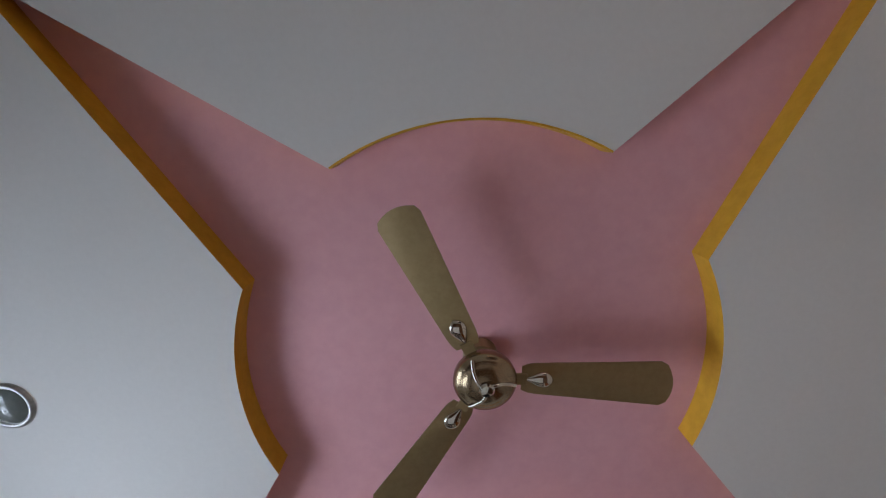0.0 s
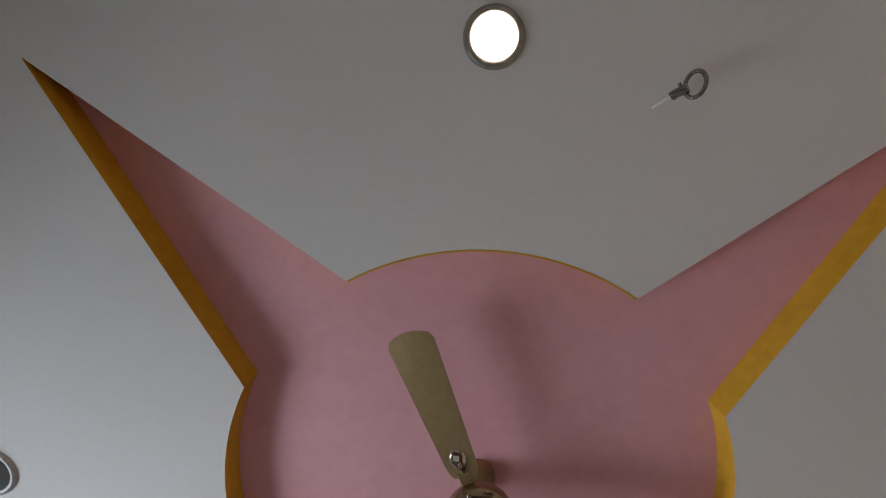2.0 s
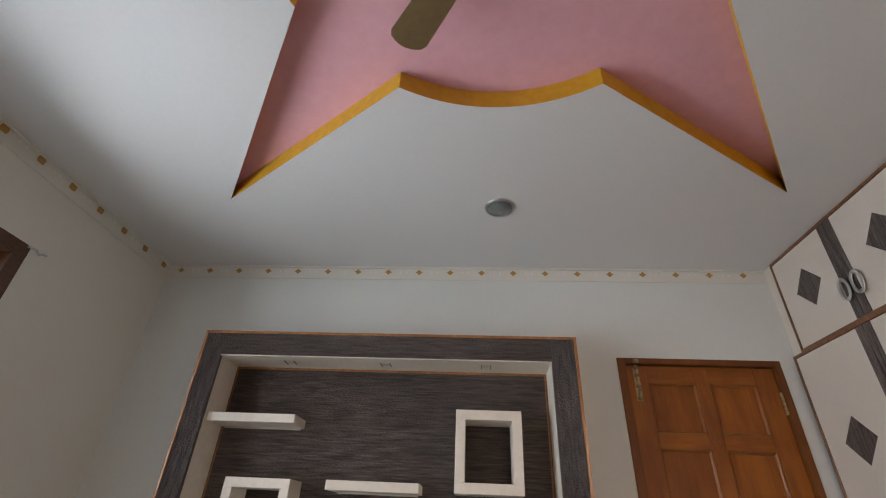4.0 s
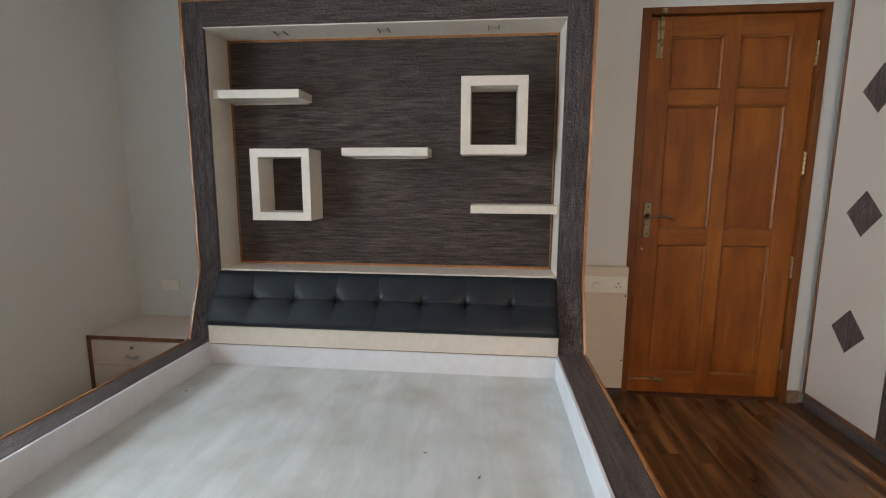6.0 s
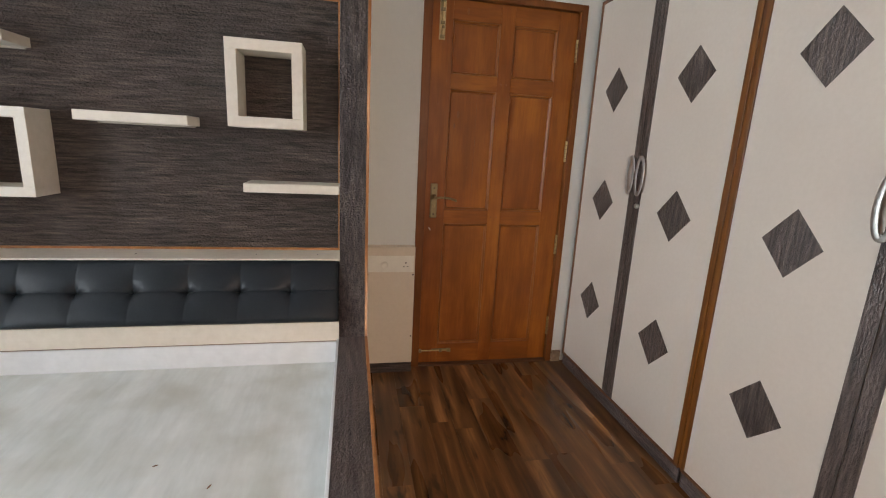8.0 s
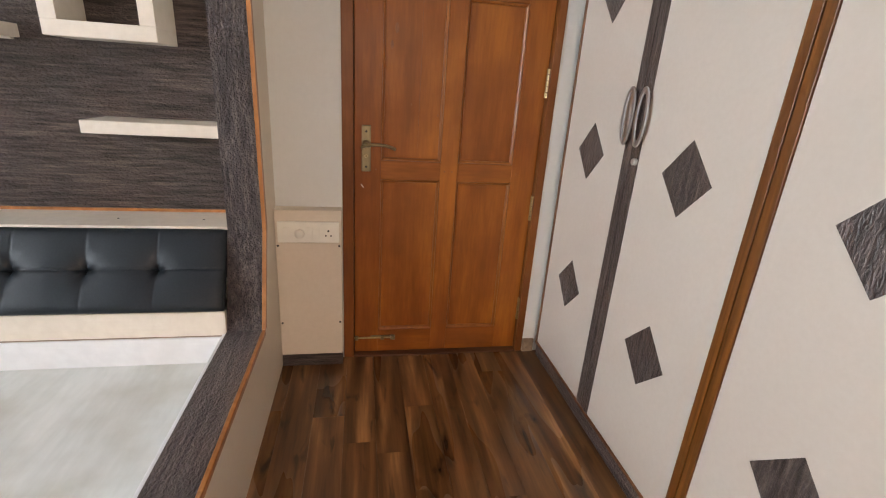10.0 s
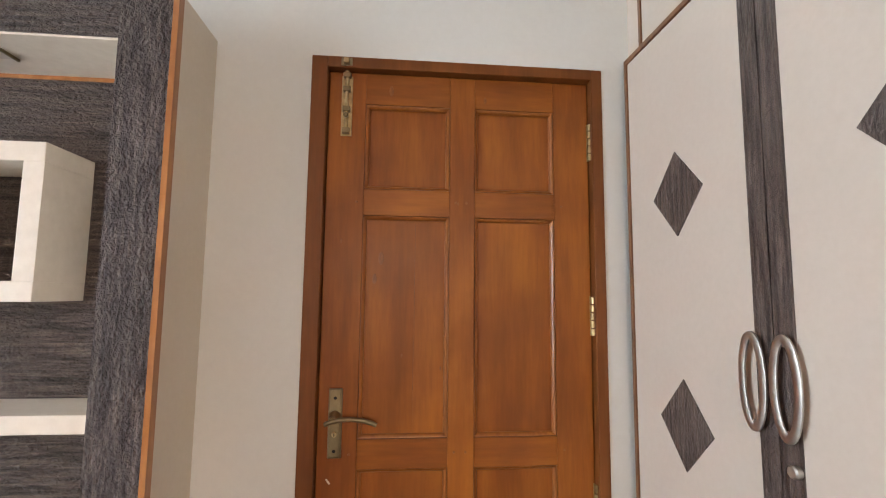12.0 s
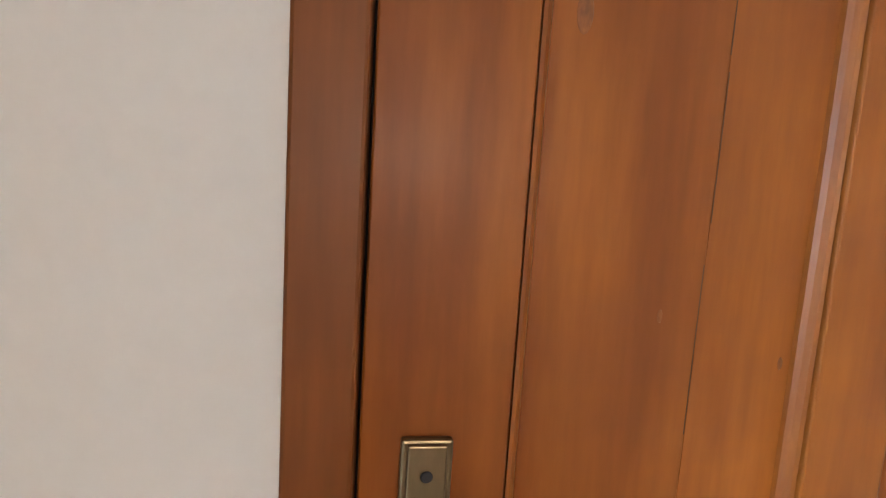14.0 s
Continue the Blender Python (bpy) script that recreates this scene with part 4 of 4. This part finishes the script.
def loft(n):
    y1, y0 = BAYS[n]
    if n == 0:
        y1 = 2.925
    mid = (y0 + BAYS[n][0]) / 2
    x = WX + 0.028
    w = thing("loft_cabinet", (WX + 0.3, (y0 + y1) / 2, 2.134), "cream loft cabinet with dark band above the wardrobe", "cabinet", "loft cabinets over the wardrobes")
    part("body", boxed(x + 0.02, XR - 0.002, y0 - 0.03, y1 + 0.015, 2.135, CZ - 0.002, bevel=0), M_CREAM, w)
    part("frame_bottom", boxed(x - 0.004, x + 0.019, y0 - 0.03, y1 + 0.015, 2.136, 2.162), M_BROWN, w, "brown wood lipping")
    part("frame_top", boxed(x - 0.004, x + 0.019, y0 - 0.03, y1 + 0.015, CZ - 0.020, CZ - 0.003), M_BROWN, w, "brown wood lipping")
    part("frame_side", boxed(x - 0.004, x + 0.019, y1, y1 + 0.015, 2.162, CZ - 0.020), M_BROWN, w, "brown wood upright")
    part("frame_side", boxed(x - 0.004, x + 0.019, y0 - 0.029, y0, 2.162, CZ - 0.020), M_BROWN, w, "brown wood upright")
    a = cabinet_door(w, mid, y1, 2.164, CZ - 0.022, x, "low", 0.050, [(mid + 0.262, 2.450, 0.105, 0.114)])
    b = cabinet_door(w, y0, mid, 2.164, CZ - 0.022, x, "high", 0.050, [(mid - 0.285, 2.450, 0.105, 0.114)])
    ring_handle(mid + 0.030, 2.315, 0.030, 0.055, a, x - 0.003)
    ring_handle(mid - 0.060, 2.315, 0.030, 0.055, b, x - 0.003)


for _n in range(3):
    wardrobe(_n)
    loft(_n)
solid("trim_filler", boxed(WX + 0.034, XR - 0.002, 2.942, YB - 0.001, 2.136, CZ - 0.001, bevel=0), M_CREAM, "cream filler strip between the loft cabinet and wall", "trim", kind="structure")
solid("trim_end_panel", boxed(WX + 0.010, XR - 0.002, YN + 0.001, -0.394, FZ, CZ - 0.001, bevel=0), M_CREAM, "plain cream end panel of the wardrobe wall", "trim", kind="structure")


# ---- ceiling lamps ----
def downlight(x, y, lit):
    d = thing("downlight", (x, y, CZ), "round recessed ceiling lamp, lit white" if lit else "round recessed ceiling lamp, switched off", "ceiling lamp", "recessed lamps in the ceiling")
    rim = bmesh.new()
    r = 0.060 if lit else 0.064
    lathe(rim, [(r, -0.004), (r + 0.004, -0.010), (0.072, -0.012), (r + 0.017, -0.009), (r + 0.021, 0.0)], (x, y, CZ), "z", 56)
    part("rim", rim, M_STEEL if not lit else M_RIM, d, "metal rim", smooth=60)
    if lit:
        part("diffuser", lathe(bmesh.new(), [(0.0615, -0.0085), (0.056, -0.0125), (0.03, -0.0132), (0.001, -0.0132)], (x, y, CZ), "z", 48), M_LAMP, d, smooth=60)
    else:
        part("lens", lathe(bmesh.new(), [(0.0655, -0.0085), (0.055, -0.016), (0.038, -0.022), (0.018, -0.0255), (0.001, -0.0265)], (x, y, CZ), "z", 48), M_LENS, d, "dark glass lens", smooth=60)


downlight(0.225, -0.542, True)
downlight(-1.320, 0.825, False)
downlight(0.289, 2.326, False)


# ---- ceiling fan ----
def fan():
    x, y = 0.257, 0.807
    f = thing("ceiling_fan", (x, y, CZ + RISE), "champagne metal three-blade ceiling fan with chrome ornaments, at rest", "ceiling fan")
    top, hub = CZ + RISE, 2.590
    part("canopy", lathe(bmesh.new(), [(0.012, -0.060), (0.050, -0.045), (0.060, -0.012), (0.060, 0.0)], (x, y, top), "z", 40), M_FAN, f, smooth=40)
    part("rod", tube(bmesh.new(), [(x, y, top - 0.02), (x, y, 2.70)], 0.012, 14), M_FAN, f, smooth=40)
    part("motor", lathe(bmesh.new(), [(0.030, 0.094), (0.085, 0.088), (0.098, 0.070), (0.100, 0.048), (0.094, 0.034), (0.080, 0.024), (0.072, 0.021), (0.068, 0.017), (0.050, 0.008), (0.028, 0.002), (0.001, 0.0)], (x, y, hub), "z", 56), M_HUB, f, "domed champagne motor", smooth=50)
    part("cap", lathe(bmesh.new(), [(0.022, 0.004), (0.024, -0.008), (0.018, -0.015), (0.001, -0.017)], (x, y, hub + 0.001), "z", 28), M_POLISHED, f, "chrome cap", smooth=40)
    for k in range(3):
        a = radians(7 + 120 * k)
        rot = Matrix.Translation((x, y, 0)) @ Matrix.Rotation(a, 4, "Z")
        # blade outline: narrow root, wide rounded tip, slight pitch
        r0, r1, n = 0.118, 0.585, 22
        bm = bmesh.new()
        rows = []
        for i in range(n + 1):
            s = i / n
            r = r0 + (r1 - r0) * s
            half = 0.047 + 0.025 * s
            if s > 0.95:
                half *= 1 - 0.16 * ((s - 0.95) / 0.05) ** 3
            if s < 0.06:
                half *= 0.80 + 0.2 * s / 0.06
            row = []
            for j in range(7):
                w = -half + 2 * half * j / 6
                rr = r + (0.018 * (1 - (w / half) ** 2) if s > 0.9 else 0) * (s - 0.9) / 0.1 if s > 0.9 else r
                z = 2.664 - 0.16 * w - 0.004 * (1 - (w / half) ** 2)
                row.append((rr, w, z))
            rows.append(row)
        lo = [[bm.verts.new(rot @ Vector(p)) for p in row] for row in rows]
        hi = [[bm.verts.new(rot @ (Vector(p) + Vector((0, 0, 0.004)))) for p in row] for row in rows]
        for i in range(n):
            for j in range(6):
                bm.faces.new((lo[i][j], lo[i][j + 1], lo[i + 1][j + 1], lo[i + 1][j]))
                bm.faces.new((hi[i][j], hi[i + 1][j], hi[i + 1][j + 1], hi[i][j + 1]))
            for j, flip in ((0, 0), (6, 1)):
                bm.faces.new((lo[i][j], lo[i + 1][j], hi[i + 1][j], hi[i][j]))
        for i in (0, n):
            for j in range(6):
                bm.faces.new((lo[i][j], lo[i][j + 1], hi[i][j + 1], hi[i][j]))
        bmesh.ops.recalc_face_normals(bm, faces=bm.faces)
        blade = part("blade", bm, M_FAN, f, "flat champagne blade", smooth=40)
        arm = bmesh.new()
        box(arm, 0.085, 0.135, -0.020, 0.020, 2.655, 2.662, bevel=0.002)
        bmesh.ops.transform(arm, matrix=rot, verts=arm.verts)
        part("blade_arm", arm, M_FAN, blade)
        drop = bmesh.new()
        pts = []
        for i in range(13):
            s = i / 12
            pts.append((0.001 + 0.027 * max(0.0, math.sin(math.pi * s ** 1.7)) ** 0.7, s))
        rings = []
        for rad, s in pts:
            ring = []
            for j in range(16):
                b = 2 * math.pi * j / 16
                ring.append(drop.verts.new(rot @ Vector((0.126 + 0.094 * s, rad * math.cos(b), 2.658 + 0.010 * math.sin(b) * (rad / 0.022)))))
            rings.append(ring)
        for A, B in zip(rings, rings[1:]):
            for j in range(16):
                drop.faces.new((A[j], A[(j + 1) % 16], B[(j + 1) % 16], B[j]))
        drop.faces.new(rings[0])
        drop.faces.new(rings[-1])
        bmesh.ops.recalc_face_normals(drop, faces=drop.faces)
        part("teardrop", drop, M_POLISHED, blade, "chrome teardrop ornament", smooth=60)
        spoke = []
        for i in range(9):
            s = i / 8
            r = 0.016 + 0.076 * s
            zz = hub + (0.0 if r < 0.03 else 0.022 * ((r - 0.03) / 0.05)) - 0.001
            ang = a + radians(-38 + 38 * s ** 0.7)
            spoke.append((x + r * math.cos(ang), y + r * math.sin(ang), min(zz, hub + 0.027)))
        part("spoke", tube(bmesh.new(), spoke, 0.0055, 8, flat=0.6), M_POLISHED, f, "chrome spoke", smooth=60)


fan()


# ---- hook and clip hanging from the ceiling ----
def hook():
    x, y = 0.690, -0.425
    h = thing("ceiling_hook", (x, y, CZ), "steel ring clip tied to the ceiling with white string", "hook")
    part("string", tube(bmesh.new(), [(x - 0.040, y + 0.044, CZ), (x - 0.034, y + 0.036, CZ - 0.010), (x - 0.030, y + 0.035, CZ - 0.020), (x - 0.022, y + 0.026, CZ - 0.028), (x - 0.012, y + 0.020, CZ - 0.042)], 0.0035, 8), M_STRING, h, smooth=60)
    part("string_tail", tube(bmesh.new(), [(x - 0.032, y + 0.035, CZ - 0.014), (x - 0.035, y + 0.026, CZ - 0.018), (x - 0.034, y + 0.018, CZ - 0.026)], 0.002, 6), M_STRING, h)
    clamp = part("clamp", tube(bmesh.new(), [(x - 0.012, y + 0.020, CZ - 0.040), (x - 0.004, y + 0.012, CZ - 0.050), (x + 0.004, y + 0.008, CZ - 0.056), (x + 0.015, y + 0.001, CZ - 0.066)], 0.012, 10, flat=0.75), M_DARK_STEEL, h, smooth=60)
    part("clamp_bolt", tube(bmesh.new(), [(x - 0.006, y - 0.010, CZ - 0.057), (x + 0.018, y + 0.020, CZ - 0.059)], 0.0050, 8), M_DARK_STEEL, clamp, smooth=60)
    ring = []
    c = Vector((x + 0.029, y - 0.007, CZ - 0.070))
    u = Vector((-0.12, 0.98, -0.15)).normalized()
    w = Vector((0.70, 0.0, -0.71)).normalized()
    for k in range(28):
        a = 2 * math.pi * k / 28
        ring.append(c + 0.033 * math.cos(a) * u + 0.024 * math.sin(a) * w)
    part("ring", tube(bmesh.new(), ring, 0.0055, 10, closed=True), M_DARK_STEEL, h, "steel ring", smooth=60)


hook()

# ---- floor planks ----
PW, PL, PG = 0.127, 1.215, 0.0002
def plank_mesh(length):
    return mesh_of("plank", boxed(-PW / 2 + PG, PW / 2 - PG, -length / 2 + PG, length / 2 - PG, -0.004, 0.0, bevel=0), M_FLOOR)


_whole = plank_mesh(PL)
_rng = random.Random(11)
for _i in range(int((XR - XL) / PW) + 1):
    _x = XL + PW * (_i + 0.5)
    _y = YN - _rng.random() * PL
    while _y < YB + 0.06:
        # boards are cut at the two end walls
        _a, _b = max(_y, YN - 0.01), min(_y + PL, YB + 0.09)
        if _b - _a > 0.02:
            _o = new("plank", _whole if _b - _a > PL - 0.001 else plank_mesh(_b - _a))
            _o.parent = floor
            _o.location = (_x, (_a + _b) / 2, FZ)
        _y += PL
